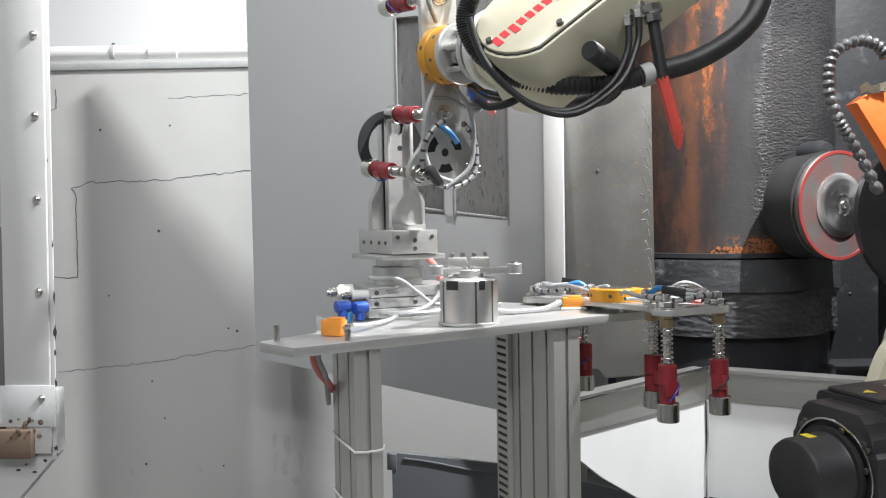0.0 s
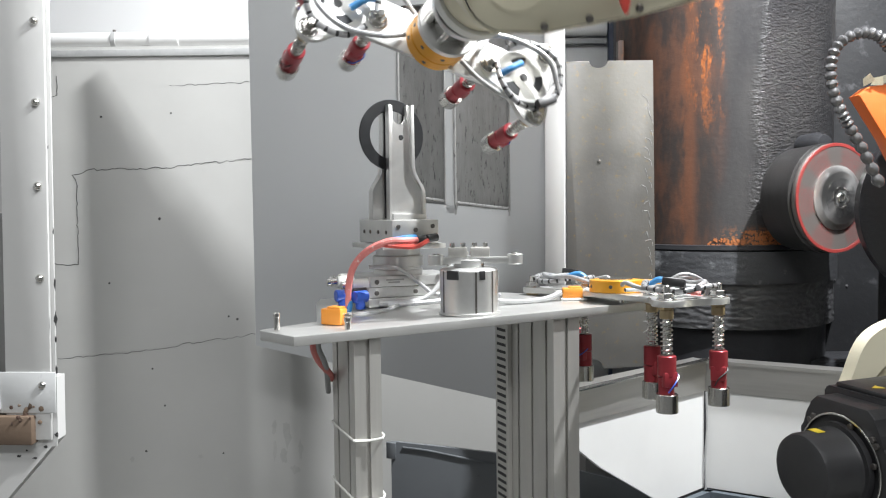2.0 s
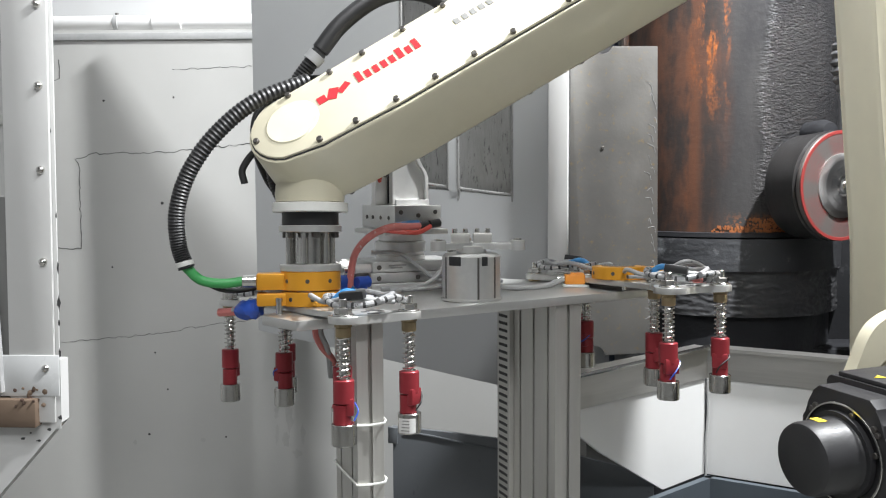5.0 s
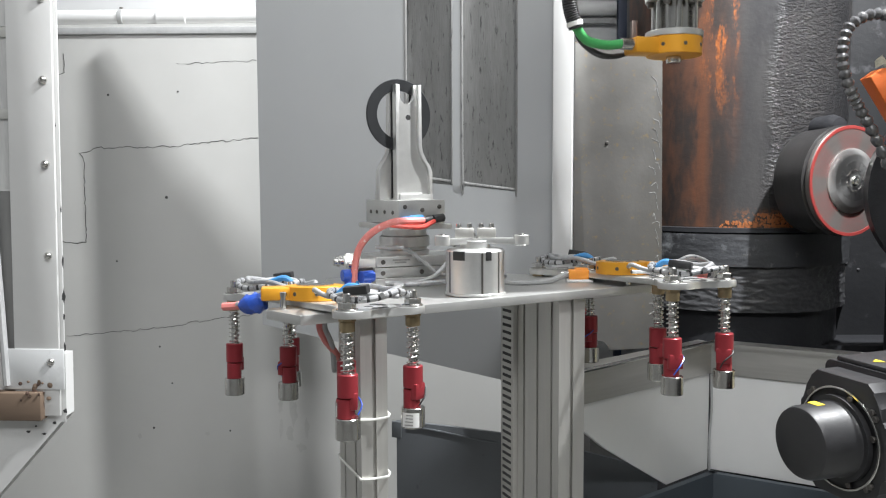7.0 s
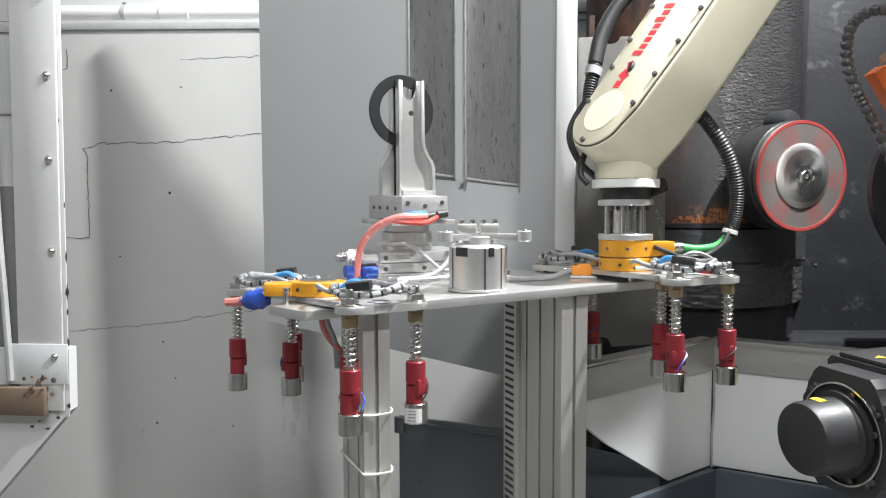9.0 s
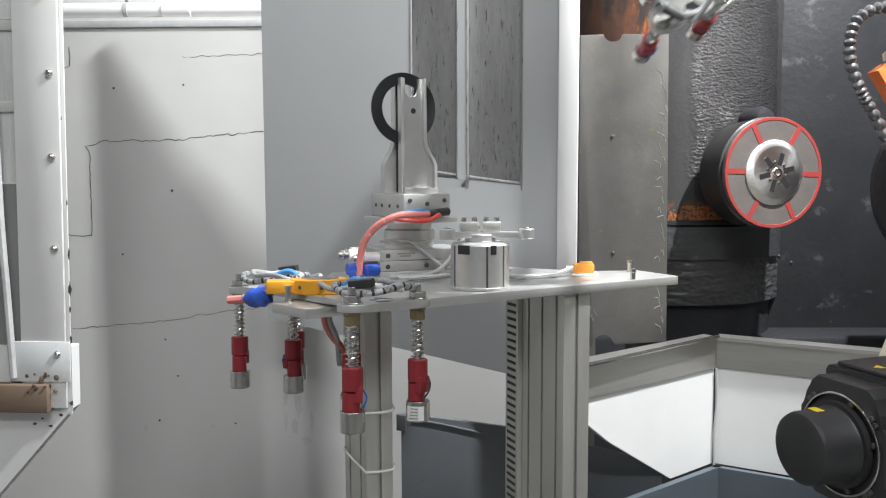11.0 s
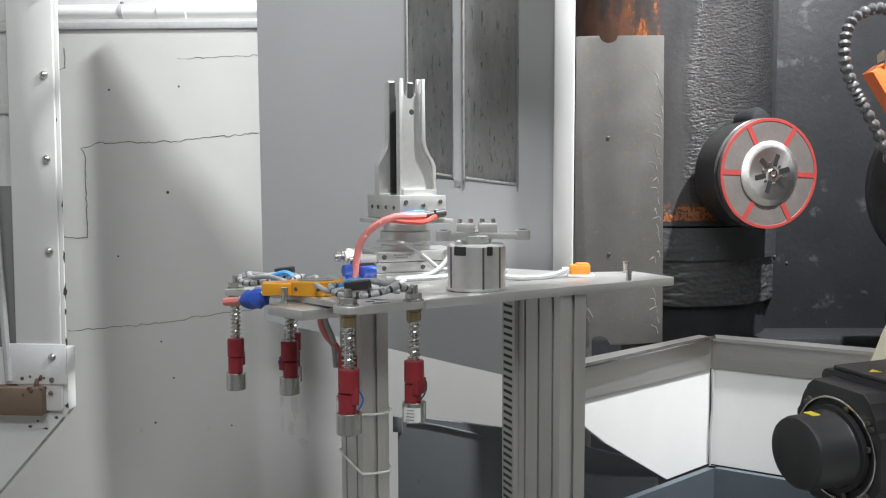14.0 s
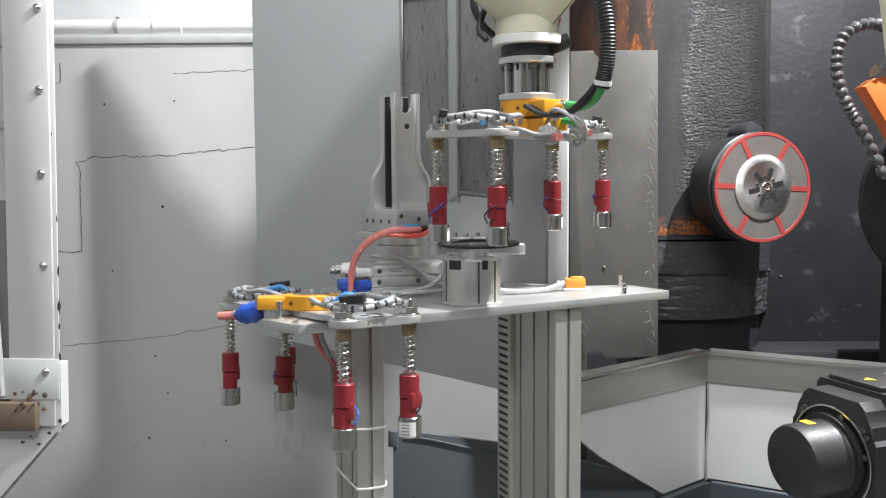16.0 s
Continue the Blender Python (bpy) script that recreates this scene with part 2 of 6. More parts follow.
STAINLESS = material("brushed_stainless", (0.56, 0.55, 0.53), 0.32, 0.85, scale=14, amount=0.4, stretch=(0.4, 0.4, 6), bump=0.08, bump_scale=80, spots=(0.2, 0.19, 0.17), spot_scale=9, spot_level=0.68)
TANKWHITE = material("white_coated_sheet", (0.76, 0.765, 0.76), 0.5, scale=6, amount=0.16, bump=0.06, bump_scale=40, spots=(0.3, 0.3, 0.3), spot_scale=40, spot_level=0.77)
TANKGREY = material("blue_grey_tank", (0.10, 0.12, 0.14), 0.4, 0.2, scale=8, amount=0.4, bump=0.1, bump_scale=40, spots=(0.28, 0.31, 0.33), spot_scale=7, spot_level=0.66)
SHADEGREY = material("grey_lower_panel", (0.40, 0.40, 0.38), 0.5, scale=5, amount=0.2)
FROSTED = material("frosted_streaked_pane", (0.50, 0.50, 0.49), 0.4, scale=50, amount=0.5, dark=(0.30, 0.30, 0.30), stretch=(6, 6, 0.6), bump=0.15, bump_scale=80)
DARKPANE = material("dull_grey_pane", (0.20, 0.20, 0.195), 0.4, scale=8, amount=0.3)
WORNDRUM = material("worn_dark_drum_steel", (0.060, 0.058, 0.058), 0.34, 0.35, scale=14, amount=0.6, dark=(0.02, 0.02, 0.021), bump=0.12, bump_scale=60, stretch=(1, 1, 5))
SLATE = material("slate_blue_sheet_paint", (0.135, 0.146, 0.158), 0.42, scale=6, amount=0.35, bump=0.08, bump_scale=40, spots=(0.07, 0.075, 0.08), spot_scale=14, spot_level=0.62)
DARKSLUDGE = material("dark_caked_sludge", (0.085, 0.086, 0.090), 0.34, 0.0, scale=24, amount=0.7, dark=(0.035, 0.035, 0.038), bump=0.6, bump_scale=70, spots=(0.16, 0.165, 0.17), spot_scale=14, spot_level=0.64)
DARKBODY = material("dull_dark_machine_body", (0.027, 0.028, 0.031), 0.5, 0.0, scale=7, amount=0.6, bump=0.4, bump_scale=40, spots=(0.075, 0.076, 0.082), spot_scale=11, spot_level=0.60)
NAVY = material("navy_post", (0.02, 0.035, 0.075), 0.45, scale=12)
CRACK = material("dark_seam", (0.06, 0.06, 0.06), 0.8, scale=40)
CONCRETE = material("concrete_floor", (0.20, 0.20, 0.19), 0.6, scale=6, amount=0.4, bump=0.1, bump_scale=50)
WOOD = material("stained_brown_block", (0.17, 0.12, 0.085), 0.6, scale=18, amount=0.6, stretch=(0.4, 4, 4))
CLEAR = material("clear_sheet", (0.62, 0.63, 0.63), 0.3, scale=10, amount=0.2)
SEALANT = material("white_sealant", (0.8, 0.8, 0.78), 0.5, scale=60)
STREAK = material("streaked_steel_flange", (0.065, 0.068, 0.074), 0.50, 0.0, scale=14, amount=0.7, dark=(0.03, 0.03, 0.034), bump=0.5, bump_scale=90, spots=(0.30, 0.315, 0.33), spot_scale=7, spot_level=0.60, spot_sharp=0.16)
SMUDGE = material("wall_smudge", (0.47, 0.47, 0.455), 0.6, scale=40, amount=0.4)


def column_skin(cx, cy):
    """The machine's round column: rust and old orange paint on one flank, bare grey steel, then wet caked sludge."""
    mt = bpy.data.materials.new("rusty_sludge_column")
    mt.use_nodes = True
    nt = mt.node_tree
    nd, ln = nt.nodes, nt.links
    b = nd["Principled BSDF"]
    co = nd.new("ShaderNodeTexCoord")
    sep = nd.new("ShaderNodeSeparateXYZ")
    ln.new(co.outputs["Object"], sep.inputs[0])

    def calc(op, a, c=None, clamp=False):
        n = nd.new("ShaderNodeMath")
        n.operation, n.use_clamp = op, clamp
        for k, v in enumerate((a, c)):
            if v is None:
                continue
            if isinstance(v, (int, float)):
                n.inputs[k].default_value = v
            else:
                ln.new(v, n.inputs[k])
        return n.outputs[0]

    def grain(sc, stretch, detail=6, rgh=0.62):
        mp = nd.new("ShaderNodeMapping")
        mp.inputs["Scale"].default_value = stretch
        ln.new(co.outputs["Object"], mp.inputs["Vector"])
        n = nd.new("ShaderNodeTexNoise")
        n.inputs["Scale"].default_value, n.inputs["Detail"].default_value, n.inputs["Roughness"].default_value = sc, detail, rgh
        ln.new(mp.outputs["Vector"], n.inputs["Vector"])
        return n.outputs["Fac"]

    def soft(v, lo, hi):
        n = nd.new("ShaderNodeMapRange")
        n.interpolation_type = "SMOOTHSTEP"
        n.inputs["From Min"].default_value, n.inputs["From Max"].default_value = lo, hi
        ln.new(v, n.inputs["Value"])
        return n.outputs["Result"]

    def blend(f, a, c):
        n = nd.new("ShaderNodeMix")
        n.data_type = "RGBA"
        ln.new(f, n.inputs["Factor"])
        for k, v in (("A", a), ("B", c)):
            if isinstance(v, tuple):
                n.inputs[k].default_value = (*v, 1)
            else:
                ln.new(v, n.inputs[k])
        return n.outputs["Result"]

    # degrees round the column, 270 looking at the front of the cell
    ang = calc("ADD", calc("MULTIPLY", calc("ARCTAN2", calc("SUBTRACT", sep.outputs["Y"], cy), calc("SUBTRACT", sep.outputs["X"], cx)), 57.2958), 360.0)
    big, mid, fine = grain(3.0, (1, 1, 0.45)), grain(13.0, (1, 1, 0.35)), grain(60.0, (1, 1, 1))
    wob = calc("ADD", ang, calc("MULTIPLY", calc("SUBTRACT", big, 0.5), 26.0))
    wob2 = calc("ADD", ang, calc("MULTIPLY", calc("SUBTRACT", mid, 0.5), 12.0))
    grey = blend(soft(big, 0.3, 0.7), (0.026, 0.026, 0.029), (0.062, 0.060, 0.060))
    grey = blend(calc("MULTIPLY", soft(fine, 0.5, 0.72), 0.35), grey, (0.055, 0.052, 0.052))
    brown = blend(soft(mid, 0.35, 0.65), (0.040, 0.034, 0.032), (0.120, 0.058, 0.038))
    rusty = calc("SUBTRACT", 1.0, soft(wob, 243.0, 259.0))
    col = blend(rusty, grey, brown)
    # old orange paint hangs on in ragged upright patches
    band = calc("MULTIPLY", soft(wob2, 233.0, 241.0), calc("SUBTRACT", 1.0, soft(wob2, 249.0, 257.0)))
    band = calc("MULTIPLY", band, soft(sep.outputs["Z"], 1.35, 1.75))
    old = calc("MULTIPLY", band, soft(grain(19.0, (1, 1, 0.34), 9, 0.72), 0.50, 0.60))
    col = blend(old, col, blend(soft(fine, 0.35, 0.65), (0.20, 0.062, 0.022), (0.44, 0.14, 0.038)))
    edge = calc("MULTIPLY", calc("SUBTRACT", 1.0, soft(wob2, 238.0, 241.0)), soft(wob2, 233.0, 236.0))
    col = blend(calc("MULTIPLY", edge, 0.4), col, (0.20, 0.075, 0.035))
    low = calc("MULTIPLY", calc("SUBTRACT", 1.0, soft(sep.outputs["Z"], 1.07, 1.13)), soft(grain(70.0, (1, 1, 1)), 0.46, 0.56))
    low = calc("MULTIPLY", low, soft(wob2, 250.0, 258.0))
    col = blend(low, col, (0.28, 0.12, 0.055))
    ln.new(col, b.inputs["Base Color"])
    # the sludge is wet: ripples that catch the lamps
    wet = calc("MULTIPLY", soft(wob, 266.0, 276.0), calc("SUBTRACT", 1.0, soft(wob, 318.0, 330.0)))
    b.inputs["Metallic"].default_value = 0.0
    b.inputs["Specular IOR Level"].default_value = 0.26
    rough = nd.new("ShaderNodeMapRange")
    rough.inputs["To Min"].default_value, rough.inputs["To Max"].default_value = 0.62, 0.11
    ln.new(wet, rough.inputs["Value"])
    ln.new(rough.outputs["Result"], b.inputs["Roughness"])
    ripple = calc("MULTIPLY", grain(60.0, (1, 1, 2.0), 3, 0.6), wet)
    height = calc("ADD", ripple, calc("MULTIPLY", fine, 0.10))
    bp = nd.new("ShaderNodeBump")
    bp.inputs["Strength"].default_value, bp.inputs["Distance"].default_value = 1.0, 0.010
    ln.new(height, bp.inputs["Height"])
    ln.new(bp.outputs["Normal"], b.inputs["Normal"])
    return mt


TURNED = material("turned_steel", (0.78, 0.77, 0.76), 0.36, 1.0, scale=80, amount=0.2)
_b = TURNED.node_tree.nodes["Principled BSDF"]
_b.inputs["Anisotropic"].default_value = 0.6
_t = TURNED.node_tree.nodes.new("ShaderNodeTangent")
_t.direction_type, _t.axis = "RADIAL", "Z"
TURNED.node_tree.links.new(_t.outputs["Tangent"], _b.inputs["Tangent"])
for _m, _v in ((DARKMACH, 0.22), (TANKGREY, 0.3)):
    _m.node_tree.nodes["Principled BSDF"].inputs["Specular IOR Level"].default_value = _v


# ---- the cell: floor, walls, ceiling ----
def slab(name, x0, x1, y0, y1, z0, z1, mt, label, category):
    bm = bmesh.new()
    add_box(bm, x0, x1, y0, y1, z0, z1)
    return tagged(part(name, bm, mt, smooth=False), label, category, kind="structure")


slab("floor", -4.0, 4.0, -3.0, 5.0, -0.1, 0.0, CONCRETE, "grey concrete factory floor", "floor")
# ceiling and these three walls stay out of view, dull to bounce less light
slab("ceiling", -4.0, 4.0, -3.0, 5.0, 3.9, 4.0, HALLWALL, "unseen dull grey hall ceiling", "ceiling")
slab("wall_west", -4.1, -4.0, -3.0, 5.0, 0.0, 3.9, HALLWALL, "unseen dull grey hall wall", "wall")
slab("wall_east", 4.0, 4.1, -3.0, 5.0, 0.0, 3.9, HALLWALL, "unseen dull grey hall wall", "wall")
slab("wall_south", -4.0, 4.0, -3.1, -3.0, 0.0, 3.9, HALLWALL, "unseen dull grey hall wall", "wall")
slab("wall_north", -4.0, 4.0, 5.0, 5.1, 0.0, 3.9, WALLWHITE, "bright white hall wall behind the cell", "wall")

# painted sheet partition at the back of the cell, below the pipe
WALL_Y = 2.75
slab("cell_wall", -2.6, 0.32, WALL_Y, WALL_Y + 0.06, 0.0, 1.757, WALLGREY, "light grey painted sheet partition with cracked seams", "wall")
slab("upper_wall", -2.6, 0.32, WALL_Y + 0.12, WALL_Y + 0.18, 1.70, 3.9, WALLWHITE, "bright white wall sheet above the pipe", "wall")
slab("rear_wall", 0.20, 0.86, 3.88, 3.94, 0.0, 3.9, WALLWHITE, "bright white wall sheet behind the machine", "wall")


def seam(points, r=0.0014):
    bm = bmesh.new()
    rng = random.Random(7)
    line = []
    for (x0, z0), (x1, z1) in zip(points, points[1:]):
        n = max(2, int(math.hypot(x1 - x0, z1 - z0) / 0.012))
        for i in range(n):
            s = i / n
            line.append((x0 + (x1 - x0) * s + rng.uniform(-0.003, 0.003), WALL_Y + rng.choice((0.0, 0.0, 0.0008)), z0 + (z1 - z0) * s + rng.uniform(-0.0045, 0.0045)))
    line.append((points[-1][0], WALL_Y, points[-1][1]))
    add_tube(bm, line, r, 5, 1)
    return tagged(part("wall_seam", bm, CRACK), "thin dark cracked paint seam on the partition", "crack", kind="structure")


seam([(-1.345, 1.02), (-1.265, 1.015), (-1.262, 1.30), (-1.274, 1.325), (-1.20, 1.340), (-0.95, 1.345), (-0.66, 1.372)])
seam([(-1.345, 0.690), (-1.05, 0.712), (-0.85, 0.742), (-0.66, 0.768)], 0.0011)
seam([(-1.355, 1.585), (-1.315, 1.60), (-1.318, 1.66)], 0.0013)
seam([(-0.93, 1.625), (-0.66, 1.632)], 0.0010)
for sx, sz, sr in ((-1.17, 1.52, .005), (-0.93, 1.53, .004), (-0.98, 1.17, .006), (-1.16, 0.95, .004), (-1.02, 0.65, .004), (-0.72, 0.82, .005), (-0.75, 0.83, .004), (-0.98, 0.52, .004), (-0.78, 0.35, .004), (-1.05, 0.36, .005)):
    bm = bmesh.new()
    add_lathe(bm, [(sr, -0.0006), (sr * 0.7, 0.0012)], 7, along((sx, WALL_Y, sz), (sx, 0, sz)))
    tagged(part("paint_chip", bm, CRACK), "small dark chip in the wall paint", "paint chip", kind="structure")


def pipe():
    t = thing("white_pipe", "white plastic pipe along the wall with a dark clip", "pipe", pose(-1.0, WALL_Y + 0.03, 1.784))
    bm = bmesh.new()
    add_cyl(bm, 0.027, -1.6, 0.02, 24, pose(0, 0, 0, 0, 90, 0))
    part("run", bm, PIPE, t)
    bm = bmesh.new()
    add_cyl(bm, 0.027, 0.0, 1.31, 24, pose(0.02, 0, 0, 0, 90, 0))
    part("run", bm, PIPE, t)
    bm = bmesh.new()
    add_cyl(bm, 0.031, -0.05, 0.05, 24, pose(0.05, 0, 0, 0, 90, 0))
    part("coupling", bm, PIPE, t)
    bm = bmesh.new()
    add_ring(bm, 0.026, 0.0295, -0.008, 0.008, 24, pose(-0.125, 0, 0, 0, 90, 0))
    add_box(bm, -0.130, -0.120, 0.0, 0.03, -0.006, 0.006)
    part("clip", bm, GREYHOSE, t)
    for s in (-1, 1):
        bm = bmesh.new()
        add_cyl(bm, 0.006, 0.0, 0.012, 10, pose(-0.125, -0.004, 0.029 * s - 0.006))
        part("clip_screw", bm, DARKSTEEL, t)
    bm = bmesh.new()
    add_box(bm, -1.6, 1.31, -0.038, -0.0305, -0.062, -0.038, 0.002)
    part("ledge", bm, GREYHOSE, t)


def rear_pipe():
    t = thing("rear_pipe", "white plastic pipe on the wall behind the machine", "pipe", pose(0.22, 3.845, 2.033))
    bm = bmesh.new()
    add_cyl(bm, 0.034, 0.0, 0.55, 24, pose(0, 0, 0, 0, 90, 0))
    part("run", bm, PIPE, t)
    bm = bmesh.new()
    add_box(bm, 0.0, 0.55, 0.0, 0.034, -0.066, -0.040, 0.002)
    part("ledge", bm, GREYHOSE, t)


pipe()
rear_pipe()


# white frame post with a window at the edge of the cell
def frame_post():
    t = thing("frame_post", "white painted door frame post with domed bolts and a taped foot", "door frame", pose(-1.060, 2.0, 0.0, 0, 1.0, 1.0))
    bm = bmesh.new()
    add_box(bm, -0.064, 0.050, 0.0, 0.010, 0.62, 3.2, 0.003)
    part("post", bm, FRAMEWHITE, t)
    bm = bmesh.new()
    add_box(bm, -0.03, 0.058, 0.0125, 0.018, 0.60, 3.2, 0.002)
    part("backing_strip", bm, FRAMEWHITE, t, "white backing strip with chipped edge")
    bm = bmesh.new()
    add_prism(bm, [(-0.45, 0.02), (-0.45, 0.78), (-0.075, 0.78), (0.060, 0.78), (0.060, 0.618), (-0.095, 0.436)][::-1], -0.055, -0.012, pose(0, 0, 0, 90, 0, 0))
    part("foot_panel", bm, FRAMEWHITE, t, "chipped white foot panel")
    bm = bmesh.new()
    add_box(bm, -0.085, 0.064, -0.004, 0.0, 0.69, 0.795, 0.002)
    part("tape", bm, CLEAR, t, "crumpled clear tape with brown dirt")
    bm = bmesh.new()
    add_box(bm, -0.22, 0.01, -0.02, 0.02, 0.612, 0.685, 0.004)
    part("block", bm, WOOD, t, "stained brown wooden block")
    bm = bmesh.new()
    add_tube(bm, [(-0.082, -0.004, 0.70), (-0.092, -0.004, 0.9), (-0.106, -0.004, 1.2), (-0.117, -0.004, 1.9), (-0.117, -0.004, 3.2)], 0.009, 8)
    part("seal", bm, GREYHOSE, t)
    for z in (0.7615, 1.0325, 1.263, 1.4707, 1.67, 1.87):
        bm = bmesh.new()
        add_lathe(bm, [(0.0105, 0), (0.0105, 0.003), (0.0085, 0.008), (0.0045, 0.011), (0.001, 0.0118)], 14, along((0.030 - (z - 0.76) * 0.004, 0.0, z), (0.030, -1, z)))
        part("bolt", bm, STEEL, t)
    rng = random.Random(31)
    for x, z, w_, h_ in ((0.066, 1.02, .004, .018), (0.066, 0.93, .005, .022), (0.065, 0.88, .003, .010), (0.066, 0.80, .004, .014), (0.064, 1.15, .002, .010), (0.058, 0.63, .008, .008), (0.030, 0.60, .007, .005), (-0.04, 0.575, .010, .004), (0.04, 0.64, .005, .004), (0.0, 0.57, .012, .003), (-0.02, 0.59, .004, .003), (0.055, 1.36, .0015, .006)):
        bm = bmesh.new()
        o = [(x + w_ * math.cos(radians(a)) * rng.uniform(0.4, 1.1), z + h_ * math.sin(radians(a)) * rng.uniform(0.4, 1.1)) for a in range(0, 360, 40)]
        yy = -0.0008 if z > 0.70 else 0.0115
        add_prism(bm, o, 0.0 - yy - 0.0004, 0.0004 - yy, pose(0, 0, 0, 90, 0, 0))
        part("paint_chip", bm, CRACK, t)
    for i in range(16):
        x, z = rng.uniform(-0.05, 0.035), rng.uniform(0.665, 0.715)
        bm = bmesh.new()
        add_lathe(bm, [(0.0015, 0.0), (rng.uniform(0.003, 0.008), 0.001), (0.002, 0.0025)], 7, along((x, -0.0205 if x < 0.01 and z < 0.685 else -0.004, z), (x + rng.uniform(-.5, .5), -1, z)))
        part("dirt_clump", bm, RUST if i % 2 == 0 else WOOD, t, "brown caked dirt")
    w = tagged(thing("window_1", "dull grey cell window behind the white frame post", "window", pose(-1.35, 2.02, 0.0)), kind="structure")
    for x1, z0, z1, mt in ((0.265, 0.62, 1.196, DARKPANE), (0.265, 1.200, 1.376, FROSTED), (0.265, 1.402, 1.578, FROSTED), (0.265, 1.606, 3.2, FROSTED)):
        bm = bmesh.new()
        add_box(bm, -0.4, x1, 0.0, 0.012, z0, z1)
        part("pane", bm, mt, w)
    for z in (1.376, 1.578):
        bm = bmesh.new()
        add_box(bm, -0.4, 0.265, -0.006, 0.010, z, z + 0.026, 0.002)
        part("pane_bar", bm, SHADEGREY, w)


frame_post()


# tall grey painted panel with two scraped pockets and a white edge
PANEL_A, PANEL_B = Vector((-0.596, 2.50)), Vector((0.345, 2.27))


def tall_panel():
    d = (PANEL_B - PANEL_A)
    L = d.length
    yaw = math.degrees(math.atan2(d.y, d.x))
    t = thing("tall_panel", "tall grey painted sheet panel with two scraped openings", "panel", pose(PANEL_A.x, PANEL_A.y, 0, 0, 0, yaw))
    slope = (0.630 - 0.770) / 0.80
    TOP = 1.96

    def zb(x):
        return 0.770 + slope * x


    def zt(x):
        return 2.095 - 0.145 * x / L

    def piece(x0, x1, a0, a1, b0, b1):
        # a sheet from its lower corners a0, a1 to its upper corners b0, b1
        bm = bmesh.new()
        add_prism(bm, [(x0, a0), (x1, a1), (x1, b1), (x0, b0)], -0.02, 0.0, pose(0, 0, 0, 90, 0, 0))
        return bm

    # panel face with openings cut through
    p1, p2, p3, p4 = 0.475, 0.622, 0.645, 0.812
    zl, zr = 1.232, 1.195
    part("sheet", piece(0.0, p1, zb(0), zb(p1), zt(0), zt(p1)), PANEL, t)
    part("sheet", piece(p1, p4, zb(p1), zb(p4), zl - 0.012, zr - 0.008), PANEL, t)
    part("sheet", piece(p2, p3, zl - 0.05, zl - 0.05, zt(p2), zt(p3)), PANEL, t)
    part("sheet", piece(p4, L - 0.055, zb(p4), zb(L - 0.055), zt(p4), zt(L - 0.055)), PANEL, t)
    part("sheet", piece(p1, p2, 1.79, 1.79, zt(p1), zt(p2)), PANEL, t)
    # plate behind the openings and their rounded rims
    bm = bmesh.new()
    add_box(bm, p1 - 0.02, p4 + 0.02, 0.024, 0.034, 1.12, zt(p4) - 0.01)
    part("scraped_plate", bm, POCKET, t, "scraped bare steel plate")
    for a, b, zz, top in ((p1, p2, zl, 1.79), (p3, p4, zr + 0.012, TOP)):
        bm = bmesh.new()
        add_tube(bm, [(a + 0.003, 0.004, top), (a + 0.003, 0.004, zz + 0.03), (a + 0.012, 0.004, zz + 0.006), (a + 0.04, 0.004, zz), (b - 0.03, 0.004, zz - 0.012), (b - 0.006, 0.004, zz - 0.010), (b - 0.003, 0.004, zz + 0.03), (b - 0.003, 0.004, top)], 0.005, 8, 6)
        part("rim", bm, POCKET, t)
    bm = bmesh.new()
    add_box(bm, L - 0.055, L, -0.024, 0.004, zb(L) - 0.1, zt(L), 0.003)
    part("edge_strip", bm, PANEL_EDGE, t, "white edge strip")
    bm = bmesh.new()
    add_box(bm, L - 0.10, L - 0.06, 0.036, 0.076, 0.0, TOP - 0.05, 0.003)
    part("support_post", bm, PANEL, t)


tall_panel()


